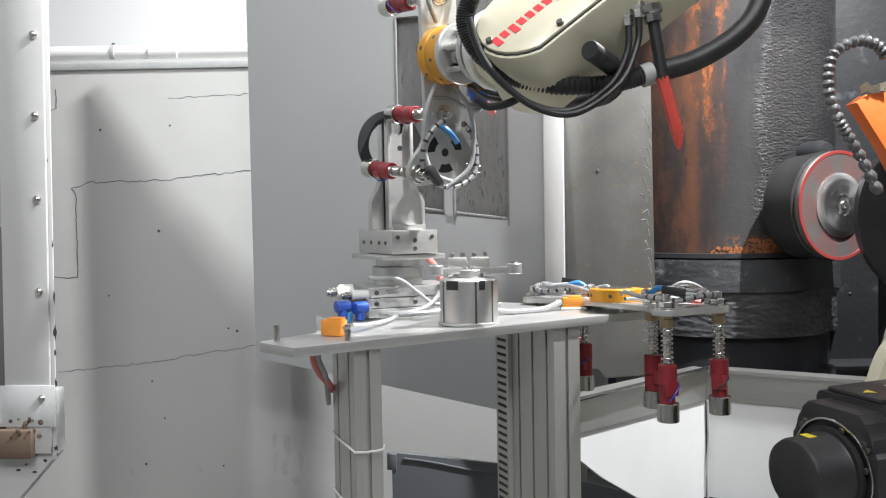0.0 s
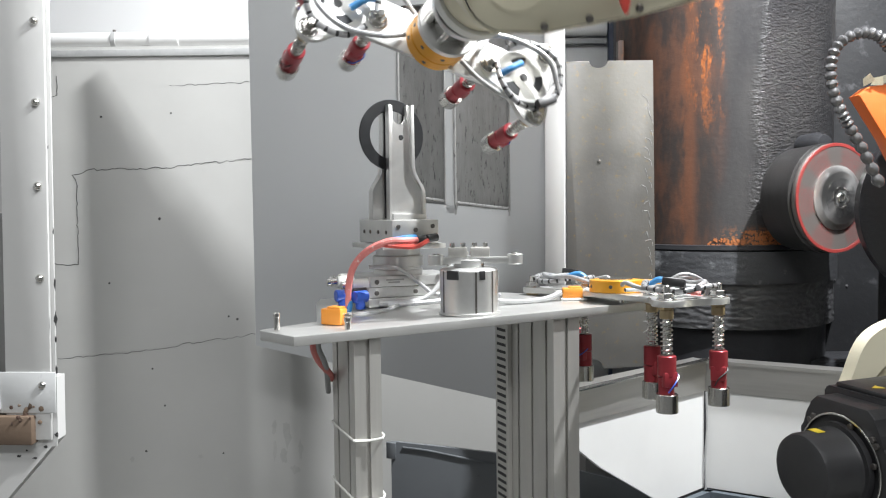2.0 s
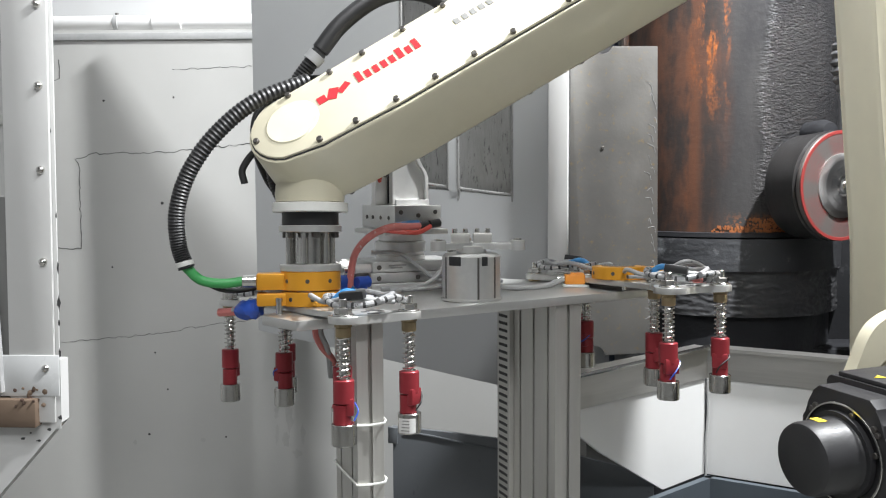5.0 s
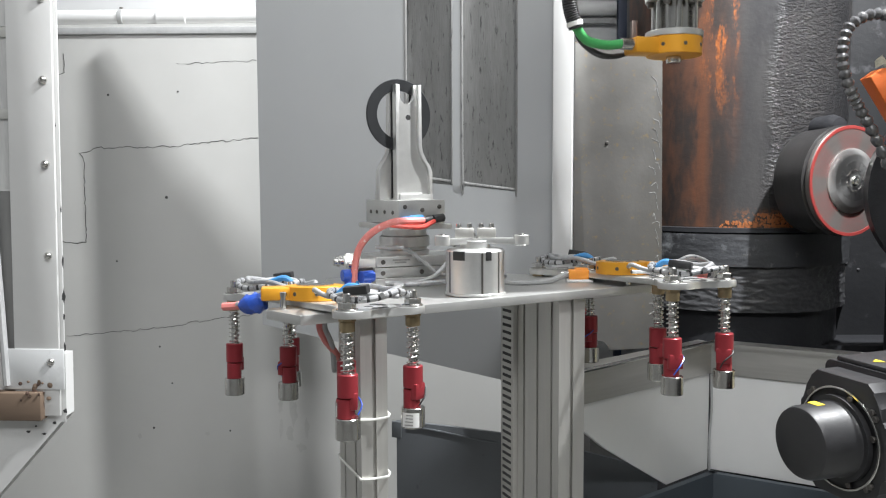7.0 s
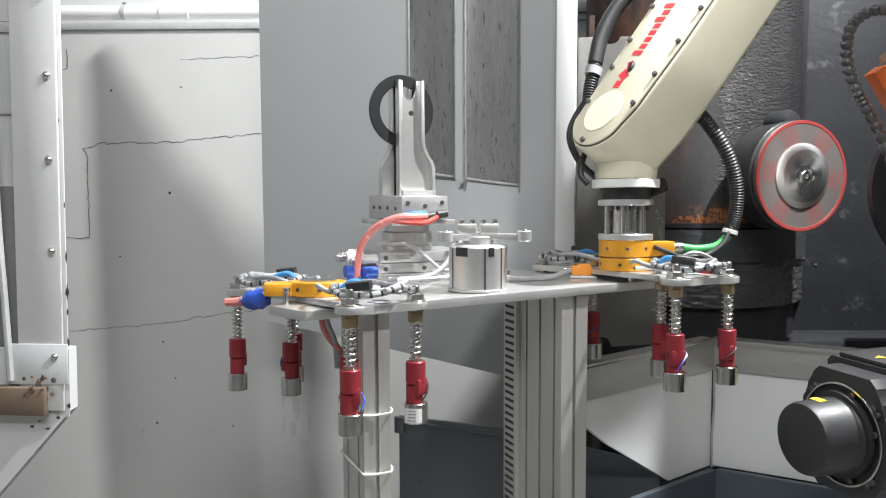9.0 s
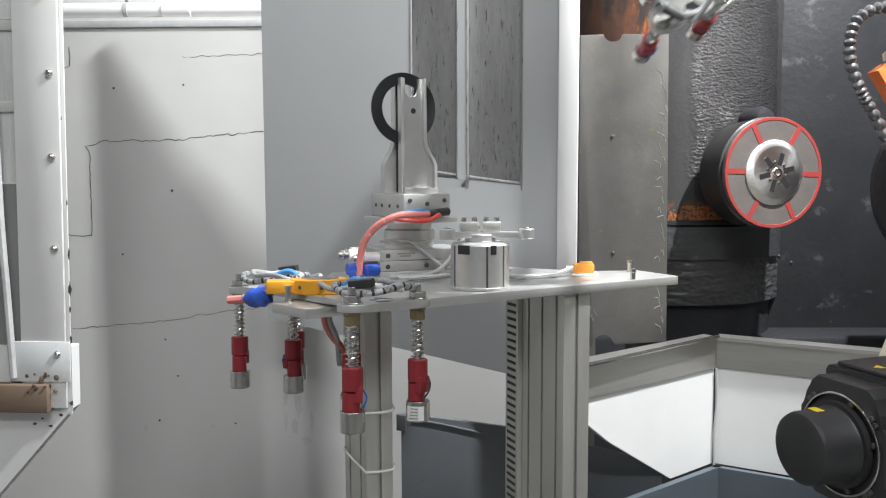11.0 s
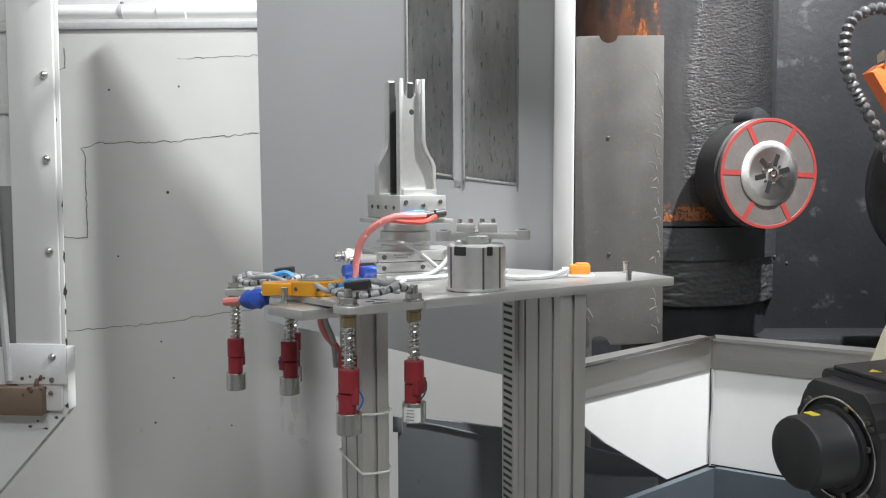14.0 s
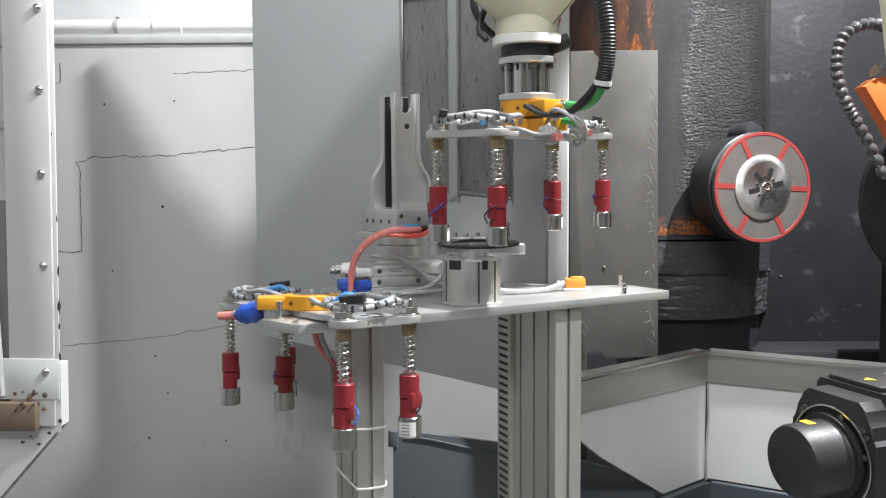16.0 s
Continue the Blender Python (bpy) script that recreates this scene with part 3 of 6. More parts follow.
# greasy steel plate beside the panel
def steel_plate():
    t = thing("steel_plate", "greasy bare steel guard plate with notched top and chalk marks", "guard plate", pose(0.397, 2.6, 0, 0, 0, 0))
    bm = bmesh.new()
    out = [(0.0, 0.66), (0.05, 0.662)] + [(0.085 + 0.034 * math.cos(radians(a)), 0.664 + 0.034 * math.sin(radians(a))) for a in range(180, -1, -20)] + [(0.29, 0.675), (0.278, 1.662)]
    out += [(0.135, 1.662)] + [(0.103 + 0.03 * math.cos(radians(a)), 1.662 + 0.024 * math.sin(radians(a))) for a in range(0, -181, -20)] + [(0.0, 1.660)]
    add_prism(bm, out, -0.012, 0.0, pose(0, 0, 0, 90, 0, 0), bevel=0.001)
    part("plate", bm, DOORSTEEL, t)
    for x, z in ((0.105, 1.34), (0.112, 0.965)):
        bm = bmesh.new()
        add_lathe(bm, [(0.006, 0), (0.006, 0.002), (0.004, 0.004)], 8, along((x, 0.0, z), (x, -1, z)))
        part("bolt", bm, DARKSTEEL, t)
    rng = random.Random(5)
    for i in range(26):
        z = 0.72 + i * 0.033 + rng.uniform(-.008, .008)
        if 0.86 < z < 0.93:
            continue
        x = 0.268 + rng.uniform(-0.012, 0.006)
        bm = bmesh.new()
        add_tube(bm, [(x - 0.022 * rng.random(), -0.0005, z + 0.012 * rng.uniform(-1, 1)), (x, -0.0005, z), (x + 0.005, -0.0005, z - 0.02)], 0.0009, 4, 3)
        part("chalk_scratch", bm, GREYHOSE, t)
    bm = bmesh.new()
    add_box(bm, 0.02, 0.06, 0.002, 0.04, 0.0, 1.6, 0.003)
    part("support_post", bm, DOORSTEEL, t)
    for x, z in ((0.03, .80), (0.05, .78), (0.04, .765)):
        bm = bmesh.new()
        add_tube(bm, [(x - 0.02, -0.0005, z + 0.02), (x, -0.0005, z), (x + 0.012, -0.0005, z - 0.022)], 0.0009, 4, 3)
        part("chalk_scratch", bm, GREYHOSE, t)


steel_plate()


def navy_post():
    bm = bmesh.new()
    add_box(bm, 0.780, 0.884, 3.83, 3.87, 0.0, 3.6, 0.004)
    tagged(part("navy_post", bm, NAVY), "dark navy steel post in front of the white wall", "post")


navy_post()


# ---- drip tank under the machine ----
def tank():
    t = thing("drip_tank", "open drip tank with stainless rim and white sheet sides", "tank", pose(0, 0, 0))
    a, c, b = Vector((0.34, 2.12)), Vector((0.818, 2.50)), Vector((1.62, 2.06))

    def side(p, q, z0, z1, thick, mt, name, inset=0.0, label=""):
        d = (q - p)
        m = pose(p.x, p.y, 0, 0, 0, math.degrees(math.atan2(d.y, d.x)))
        bm = bmesh.new()
        add_box(bm, 0, d.length, inset, inset + thick, z0, z1)
        return part(name, bm, mt, t, label, m, smooth=False)

    for p, q in ((a, c), (c, b)):
        side(p, q, 0.612, 0.702, 0.02, STAINLESS, "rim_face", 0.0, "brushed stainless rim")
        side(p, q, 0.702, 0.712, 0.06, STAINLESS, "rim_lip", -0.012, "brushed stainless lip")
    # white sheets, the first cut off slantwise at the foot
    d = (c - a)
    yaw = math.degrees(math.atan2(d.y, d.x))
    L = d.length
    bm = bmesh.new()
    add_prism(bm, [(0.0, 0.610), (0.0, 0.56), (0.12, 0.47), (0.40, 0.300), (L, 0.302), (L, 0.610)], -0.02, -0.006, pose(0, 0, 0, 90, 0, 0))
    part("white_sheet", bm, TANKWHITE, t, "white coated side sheet", pose(a.x, a.y, 0, 0, 0, yaw), smooth=False)
    side(c, b, 0.302, 0.610, 0.014, TANKWHITE, "white_sheet", 0.006, "white coated side sheet")
    bm = bmesh.new()
    add_tube(bm, [(c.x, c.y - 0.004, 0.61), (c.x + 0.003, c.y - 0.004, 0.5), (c.x - 0.002, c.y - 0.004, 0.4), (c.x, c.y - 0.004, 0.30)], 0.0035, 6, 6)
    part("corner_seal", bm, GREYHOSE, t)
    # dark lower hopper
    for p, q in ((a, c), (c, b)):
        side(p, q, 0.0, 0.302, 0.02, TANKGREY, "hopper_side", -0.03)
    bm = bmesh.new()
    add_cyl(bm, 0.006, 0.0, 0.60, 10, along((a.x + 0.01, a.y - 0.02, 0.712), (c.x, c.y - 0.02, 0.716)))
    part("rim_rod", bm, STEEL, t)


tank()


def low_sheet():
    t = thing("slate_sheet", "dark slate blue steel sheet standing below the partition", "sheet", pose(0.0, 2.36, 0.0))
    bm = bmesh.new()
    add_prism(bm, [(-0.165, 0.0), (0.62, 0.0), (0.62, 0.350), (0.588, 0.358), (0.38, 0.412), (0.183, 0.458), (0.02, 0.480), (-0.165, 0.502)], -0.012, 0.0, pose(0, 0, 0, 90, 0, 0), bevel=0.002)
    part("sheet", bm, SLATE, t)
    bm = bmesh.new()
    add_prism(bm, [(-0.178, 0.455), (-0.150, 0.452), (-0.150, 0.500), (-0.178, 0.503)], 0.0, 0.016, pose(0, 0, 0, 90, 0, 0), bevel=0.002)
    part("corner_clip", bm, SLATE, t)
    bm = bmesh.new()
    add_tube(bm, [(-0.13, -0.001, 0.484), (-0.05, -0.001, 0.472), (0.06, -0.001, 0.448), (0.17, -0.001, 0.428), (0.33, -0.001, 0.39)], 0.003, 6, 5)
    part("weld_bead", bm, SLATE, t)


low_sheet()


def wall_smudges():
    rng = random.Random(21)
    for x, z, w, h in ((-0.60, 0.44, .010, .035), (-0.555, 0.42, .016, .06), (-0.57, 0.34, .018, .03), (-0.51, 0.36, .010, .04), (-0.60, 0.36, .008, .05), (-0.53, 0.29, .02, .02), (-1.1, 0.33, .008, .012), (-0.86, 0.34, .012, .008)):
        bm = bmesh.new()
        out = [(w * math.cos(radians(a)) * rng.uniform(0.5, 1.1), h * math.sin(radians(a)) * rng.uniform(0.5, 1.1)) for a in range(0, 360, 24)]
        add_prism(bm, out, 0.0, 0.0008, pose(x, WALL_Y, z, 90, 0, 0))
        tagged(part("wall_stain", bm, SMUDGE), "dark grease smudge on the painted partition", "stain", kind="structure")


wall_smudges()


# ---- the polishing machine: column, head and wheel; it shifts sideways ----
def machine():
    t = thing("polishing_machine", "tall greasy polishing machine with rusty column and abrasive wheel", "machine", pose(1.37, 3.0, 0.0))
    # the round column's middle, in the machine's own x, y
    cx, cy, rc = -0.20, 0.36, 0.43

    def shell(name, mt, a0, a1, z0, z1, r, na, nz, amp, label=""):
        # a stretch of the round column, its skin uneven where sludge clings
        bm = bmesh.new()
        rows = []
        for k in range(nz + 1):
            z = z0 + (z1 - z0) * k / nz
            row = []
            for i in range(na + 1):
                a = radians(a0 + (a1 - a0) * i / na)
                u = a * r
                w = noise.noise((u * 14, z * 55, 1.0)) + 0.7 * noise.noise((u * 40, z * 90, 5.0)) + 0.5 * noise.noise((u * 9, z * 5, 9.0))
                edge = 1.0 if a1 - a0 < 200 else min(1.0, max(0.12, (math.degrees(a) - 262) / 14))
                q = r + amp * w * edge
                row.append(bm.verts.new((cx + q * math.cos(a), cy + q * math.sin(a), z)))
            rows.append(row)
        for p, q in zip(rows, rows[1:]):
            for i in range(na):
                bm.faces.new((p[i], p[i + 1], q[i + 1], q[i]))
        return part(name, bm, mt, t, label)

    skin = column_skin(cx, cy)
    shell("column", skin, 150, 390, 1.04, 3.4, rc, 420, 330, 0.0015, "rust-brown and grey column caked with wet sludge")
    shell("back_side", DARKMACH, 30, 150, 0.0, 3.4, rc - 0.004, 24, 4, 0.0)
    bm = bmesh.new()
    add_lathe(bm, [(rc - 0.01, 1.05), (rc + 0.014, 1.046), (rc + 0.016, 1.030), (rc - 0.01, 1.025)], 96, pose(cx, cy, 0), cap=False)
    part("flange", bm, DARKMACH, t, "dirty steel flange")
    shell("sludge_ledge", STREAK, 196, 330, 0.905, 1.024, rc + 0.020, 260, 40, 0.0009, "stepped ledge with pale streaks")
    shell("lower_column", DARKSLUDGE, 180, 360, 0.735, 0.91, rc + 0.006, 300, 90, 0.0036, "lower column caked with rippled sludge")
    shell("column_foot", DARKMACH, 180, 360, 0.0, 0.738, rc - 0.02, 60, 20, 0.0010)
    bm = bmesh.new()
    add_box(bm, -0.62, 0.9, 0.02, 0.5, 0.0, 0.60, 0.02)
    part("base_box", bm, DARKMACH, t)
    bm = bmesh.new()
    add_box(bm, 0.10, 0.9, 0.22, 0.8, 0.0, 3.4, 0.01)
    part("dark_body", bm, DARKBODY, t)
    bm = bmesh.new()
    add_box(bm, 0.118, 0.126, 0.212, 0.222, 0.0, 3.4)
    part("body_seam", bm, CRACK, t, "dark upright seam")
    # wet clumps of sludge thrown on the body
    rng = random.Random(17)
    bm = bmesh.new()
    for x0, x1, z0, z1, n in ((0.15, 0.24, 1.10, 1.26, 90), (0.14, 0.24, 0.98, 1.10, 50), (0.16, 0.22, 0.80, 1.00, 30), (0.26, 0.55, 0.85, 1.4, 14)):
        for _ in range(n):
            r = 0.0015 + 0.007 * rng.random() ** 3
            m = pose(rng.uniform(x0, x1), 0.220, rng.uniform(z0, z1), 90, 0, 0)
            add_lathe(bm, [(r, 0.0), (r * rng.uniform(0.7, 0.95), r * 0.4), (r * 0.4, r * 0.8)], 7, m)
    tagged(part("sludge_clumps", bm, SLUDGE, t, "wet grey sludge clumps"), kind="stuff")
    bm = bmesh.new()
    add_box(bm, -0.640, -0.605, 0.26, 0.30, 1.72, 1.86, 0.002)
    part("hinge", bm, RUST, t)
    # flakes of orange paint left on the rust
    rng = random.Random(9)
    bm = bmesh.new()
    for n, a0, a1, z0, z1 in ((180, 262, 285, 1.045, 1.10), (70, 246, 268, 1.045, 1.07)):
        for _ in range(n):
            k = rng.betavariate(2, 2)
            a = radians(a0 + (a1 - a0) * k)
            z = z0 + (z1 - z0) * rng.random()
            sz = 0.0015 + 0.009 * rng.random() ** 3 if z > 1.13 else rng.uniform(0.002, 0.008)
            m = Matrix.Translation((cx + (rc + 0.0015) * math.cos(a), cy + (rc + 0.0015) * math.sin(a), z)) @ Matrix.Rotation(a - math.pi / 2, 4, "Z") @ pose(0, 0, 0, -90, 0, 0)
            out = [(sz * 0.7 * math.cos(radians(q)) * rng.uniform(0.5, 1.1), sz * (2.0 if z > 1.13 else 1.0) * math.sin(radians(q)) * rng.uniform(0.5, 1.1)) for q in range(0, 360, 51)]
            add_prism(bm, out, -0.001, 0.0012, m)
    tagged(part("flaking_paint", bm, ORANGEPAINT, t, "flaking orange paint"), kind="stuff")
    # wheel head: a drum on the axis that looks out to the front and side
    axis = pose(0.0, -0.25, 1.217, 0, 0, 0) @ pose(0, 0, 0, 0, 0, 15) @ pose(0, 0, 0, 90, 0, 0)
    bm = bmesh.new()
    add_lathe(bm, [(0.09, -0.40), (0.10, -0.17), (0.165, -0.165), (0.182, -0.15), (0.190, -0.02), (0.178, -0.012)], 56)
    drum = part("wheel_drum", bm, WORNDRUM, t, "black greasy wheel drum", axis)
    bm = bmesh.new()
    add_lathe(bm, [(0.02, -0.15), (0.044, -0.135), (0.048, -0.07), (0.036, -0.04), (0.012, -0.032)], 24, pose(0.0, 0.182, 0.0))
    guard = part("drum_guard", bm, DARKMACH, t, "", axis)
    w = new("wheel", None)
    w.parent, w.matrix_basis = t, axis
    w.empty_display_size = 0.05
    bm = bmesh.new()
    add_lathe(bm, [(0.182, -0.012), (0.186, -0.006), (0.186, 0.006), (0.180, 0.012), (0.05, 0.012)], 64)
    part("abrasive_disc", bm, ABRASIVE, w, "worn grey abrasive disc")
    bm = bmesh.new()
    add_ring(bm, 0.1755, 0.1868, 0.009, 0.0135, 64)
    part("red_rim", bm, REDPAINT, w, "red painted rim")
    for i in range(6):
        bm = bmesh.new()
        add_box(bm, 0.100, 0.177, -0.0085, 0.0085, 0.0115, 0.0137, 0.0, pose(0, 0, 0, 0, 0, i * 60 + 5))
        part("red_spoke", bm, REDPAINT, w, "red painted spoke mark")
    bm = bmesh.new()
    add_lathe(bm, [(0.110, 0.012), (0.110, 0.016), (0.090, 0.027), (0.086, 0.0275), (0.018, 0.0285)], 64)
    part("flange", bm, TURNED, w, "turned steel flange")
    for i in range(6):
        bm = bmesh.new()
        add_prism(bm, [(0.026, -0.0085), (0.066, -0.0085), (0.068, 0.0), (0.066, 0.0085), (0.026, 0.0085)], 0.0260, 0.0292, pose(0, 0, 0, 0, 0, i * 60 + 20))
        part("flange_slot", bm, BLACK, w)
        bm = bmesh.new()
        add_cyl(bm, 0.005, 0.027, 0.032, 8, pose(0.036 * math.cos(radians(i * 60 + 50)), 0.036 * math.sin(radians(i * 60 + 50)), 0))
        part("flange_bolt", bm, DARKSTEEL, w)
    bm = bmesh.new()
    add_lathe(bm, [(0.017, 0.02), (0.017, 0.032), (0.015, 0.034), (0.010, 0.034), (0.008, 0.024)], 24)
    part("spindle_nut", bm, STEEL, w)
    return t, w, drum, guard


MACHINE, WHEEL, DRUM, DRUM_GUARD = machine()


# second wheel and orange guard at the edge of the cell
def side_wheel():
    t = thing("side_wheel", "dark second polishing wheel half hidden by its stand", "machine", pose(1.62, 2.5, 0.0))
    bm = bmesh.new()
    add_lathe(bm, [(0.26, -0.05), (0.30, -0.045), (0.31, -0.03), (0.31, 0.03), (0.29, 0.045), (0.20, 0.05), (0.19, 0.062), (0.07, 0.066), (0.06, 0.09), (0.02, 0.092)], 64, along((0, 0, 1.18), (-0.25, -1, 1.18)))
    part("wheel_body", bm, DARKMACH, t)
    bm = bmesh.new()
    add_box(bm, -0.12, 0.4, 0.06, 0.3, 0.0, 1.20, 0.03)
    part("stand", bm, DARKMACH, t)


side_wheel()


def orange_guard():
    t = thing("orange_guard", "orange painted guard with a torn foil edge", "guard", pose(1.280, 2.42, -0.035))
    bm = bmesh.new()
    add_prism(bm, [(-0.055, 1.55), (-0.02, 1.575), (0.25, 1.61), (0.25, 1.15), (0.10, 1.28), (0.03, 1.42)][::-1], -0.03, 0.03, pose(0, 0, 0, 90, 0, 0), bevel=0.004)
    part("shield", bm, GUARDORANGE, t)
    bm = bmesh.new()
    rng = random.Random(2)
    for i in range(9):
        x, z = -0.04 + 0.02 * i, 1.575 + 0.003 * i
        add_prism(bm, [(0, 0), (0.035, 0.004), (0.028, 0.03), (0.004, 0.022)], 0, 0.003, pose(x, -0.035 + 0.006 * rng.random(), z, rng.uniform(50, 110), rng.uniform(-25, 25), rng.uniform(-20, 20)))
    part("foil_edge", bm, STEEL, t, "crumpled metal foil edge")
    return t


orange_guard()


def link_hose():
    t = thing("coolant_hose", "grey segmented ball-joint coolant hose curled over the guard", "hose", pose(1.185, 2.36, 1.545))
    pts = smooth_line([(0.125, 0.02, 0.10), (0.09, 0.01, 0.135), (0.03, 0.0, 0.145), (-0.035, -0.005, 0.115), (-0.06, -0.01, 0.055), (-0.055, -0.01, -0.015), (-0.025, -0.005, -0.085), (0.0, 0.0, -0.125), (0.05, 0.01, -0.2), (0.10, 0.01, -0.3)], 3)
    prev = None
    for p, q in zip(pts, pts[1:]):
        bm = bmesh.new()
        d = (q - p).length
        add_lathe(bm, [(0.010, -0.001), (0.0165, d * 0.25), (0.018, d * 0.5), (0.015, d * 0.8), (0.010, d)], 12, along(p, q))
        part("link", bm, SLUDGE, t)
    return t


link_hose()


# ---- the table on two profiles ----
TAB = pose(-0.295, 1.5538, 0.95, 0, 0, 25.27) @ pose(0, 0, 0, 0, -1.07, 0)   # x along the front edge, y to the back, z up from its top


def at_table(u, v, w=0.0, rz=0.0):
    p = TAB @ Vector((u, v, 0))
    return pose(p.x, p.y, p.z + w, 0, 0, rz)


def table():
    t = thing("work_table", "machined aluminium plate table on two upright profiles", "table", pose(0, 0, 0))
    bm = bmesh.new()
    out = [(0.004, -0.004), (0.924, -0.002), (0.932, 0.006), (0.922, 0.150), (0.80, 0.205), (0.64, 0.46), (0.58, 0.56), (0.22, 0.56), (0.18, 0.46), (0.10, 0.165), (-0.034, 0.122), (-0.038, 0.112)]
    add_prism(bm, out, -0.02, 0.0, TAB, bevel=0.0015)
    part("tabletop", bm, ALU_PLATE, t, "milled aluminium tabletop")

    def profile(name, u, v, w, dpt, n):
        # an aluminium profile with open T-slots on its faces
        p = TAB @ Vector((u, v, -0.02))
        m = pose(p.x, p.y, 0, 0, 0, 25.27)
        bm = bmesh.new()
        s, g = 0.0042, 0.009
        step = w / n

        def face(k, q):
            o = []
            for i in range(k):
                a = (i + 0.5) * q
                o += [(a - s, 0), (a - s, g * 0.45), (a - s * 2, g * 0.6), (a - s * 2, g), (a + s * 2, g), (a + s * 2, g * 0.6), (a + s, g * 0.45), (a + s, 0)]
            return o
        nd = 2 if dpt < 0.17 else 3
        out = [(0, 0)] + face(n, step) + [(w, 0)]
        out += [(w - y, x) for x, y in face(nd, dpt / nd)] + [(w, dpt)]
        out += [(w - x, dpt - y) for x, y in face(n, step)] + [(0, dpt)]
        out += [(y, dpt - x) for x, y in face(nd, dpt / nd)]
        add_prism(bm, out, 0.0, p.z - 0.001, m)
        return part(name, bm, ANOD, t, "", None, False)

    profile("leg", 0.129, 0.006, 0.058, 0.150, 1)
    profile("leg", 0.606, 0.006, 0.070, 0.190, 1)
    # slotted strip on the flank of the wide profile
    p = TAB @ Vector((0.606, 0.186, -0.02))
    m = pose(p.x, p.y, 0, 0, 0, 25.27)
    bm = bmesh.new()
    add_box(bm, -0.012, 0.03, 0.012, 0.075, 0.0, p.z - 0.002, 0.001, m)
    part("slotted_strip", bm, ANOD, t, "grey slotted cable strip")
    for i in range(46):
        bm = bmesh.new()
        z = 0.925 - i * 0.0185
        add_box(bm, -0.0135, -0.0115, 0.022, 0.064, z - 0.0035, z + 0.0035, 0.0, m)
        part("slot", bm, CRACK, t)
    # cable ties round the thin leg
    q = TAB @ Vector((0.129, 0.006, -0.02))
    m2 = pose(q.x, q.y, 0, 0, 0, 25.27)
    for z in (0.725, 0.60, 0.40):
        bm = bmesh.new()
        add_tube(bm, [(-0.003, -0.003, z), (0.030, -0.006, z - 0.002), (0.061, -0.003, z + 0.004), (0.061, 0.152, z + 0.006), (0.03, 0.154, z), (-0.003, 0.152, z + 0.004), (-0.003, -0.003, z)], 0.0026, 6, 3, m=m2)
        part("cable_tie", bm, WHITE_PL, t, "white cable tie")
    for u, v, h in ((-0.005, 0.099, 0.036), (0.120, 0.014, 0.026), (0.885, 0.135, 0.030), (0.802, 0.012, 0.026)):
        bm = bmesh.new()
        add_lathe(bm, [(0.0065, 0), (0.0065, h - 0.010), (0.0075, h - 0.009), (0.0075, h - 0.001), (0.006, h)], 14, at_table(u, v))
        part("locating_pin", bm, STEEL, t, "steel locating pin")
    return t


table()


def sensor_block(u, v, rz, white):
    t = thing("sensor_block", "small orange plastic proximity sensor on the table", "sensor", at_table(u, v, 0.0005, rz), "table sensors")
    bm = bmesh.new()
    add_box(bm, -0.025, 0.025, -0.014, 0.014, 0.0 if not white else 0.006, 0.034 if not white else 0.030, 0.003)
    add_box(bm, -0.010, 0.022, -0.012, 0.012, 0.030 if not white else 0.026, 0.039 if not white else 0.034, 0.002)
    part("body", bm, ORANGE_PL, t)
    if white:
        bm = bmesh.new()
        add_box(bm, -0.03, 0.035, -0.018, 0.018, 0.0, 0.006, 0.002)
        part("pad", bm, SEALANT, t, "white sealant pad")
    bm = bmesh.new()
    s = -1 if white else 1
    add_cyl(bm, 0.006, 0.0, 0.02, 12, pose(0.024 * s, 0, 0.02, 0, 90 * s, 0))
    part("plug", bm, STEEL, t)


sensor_block(0.118, 0.10, -25, False)
sensor_block(0.745, 0.135, -2, True)


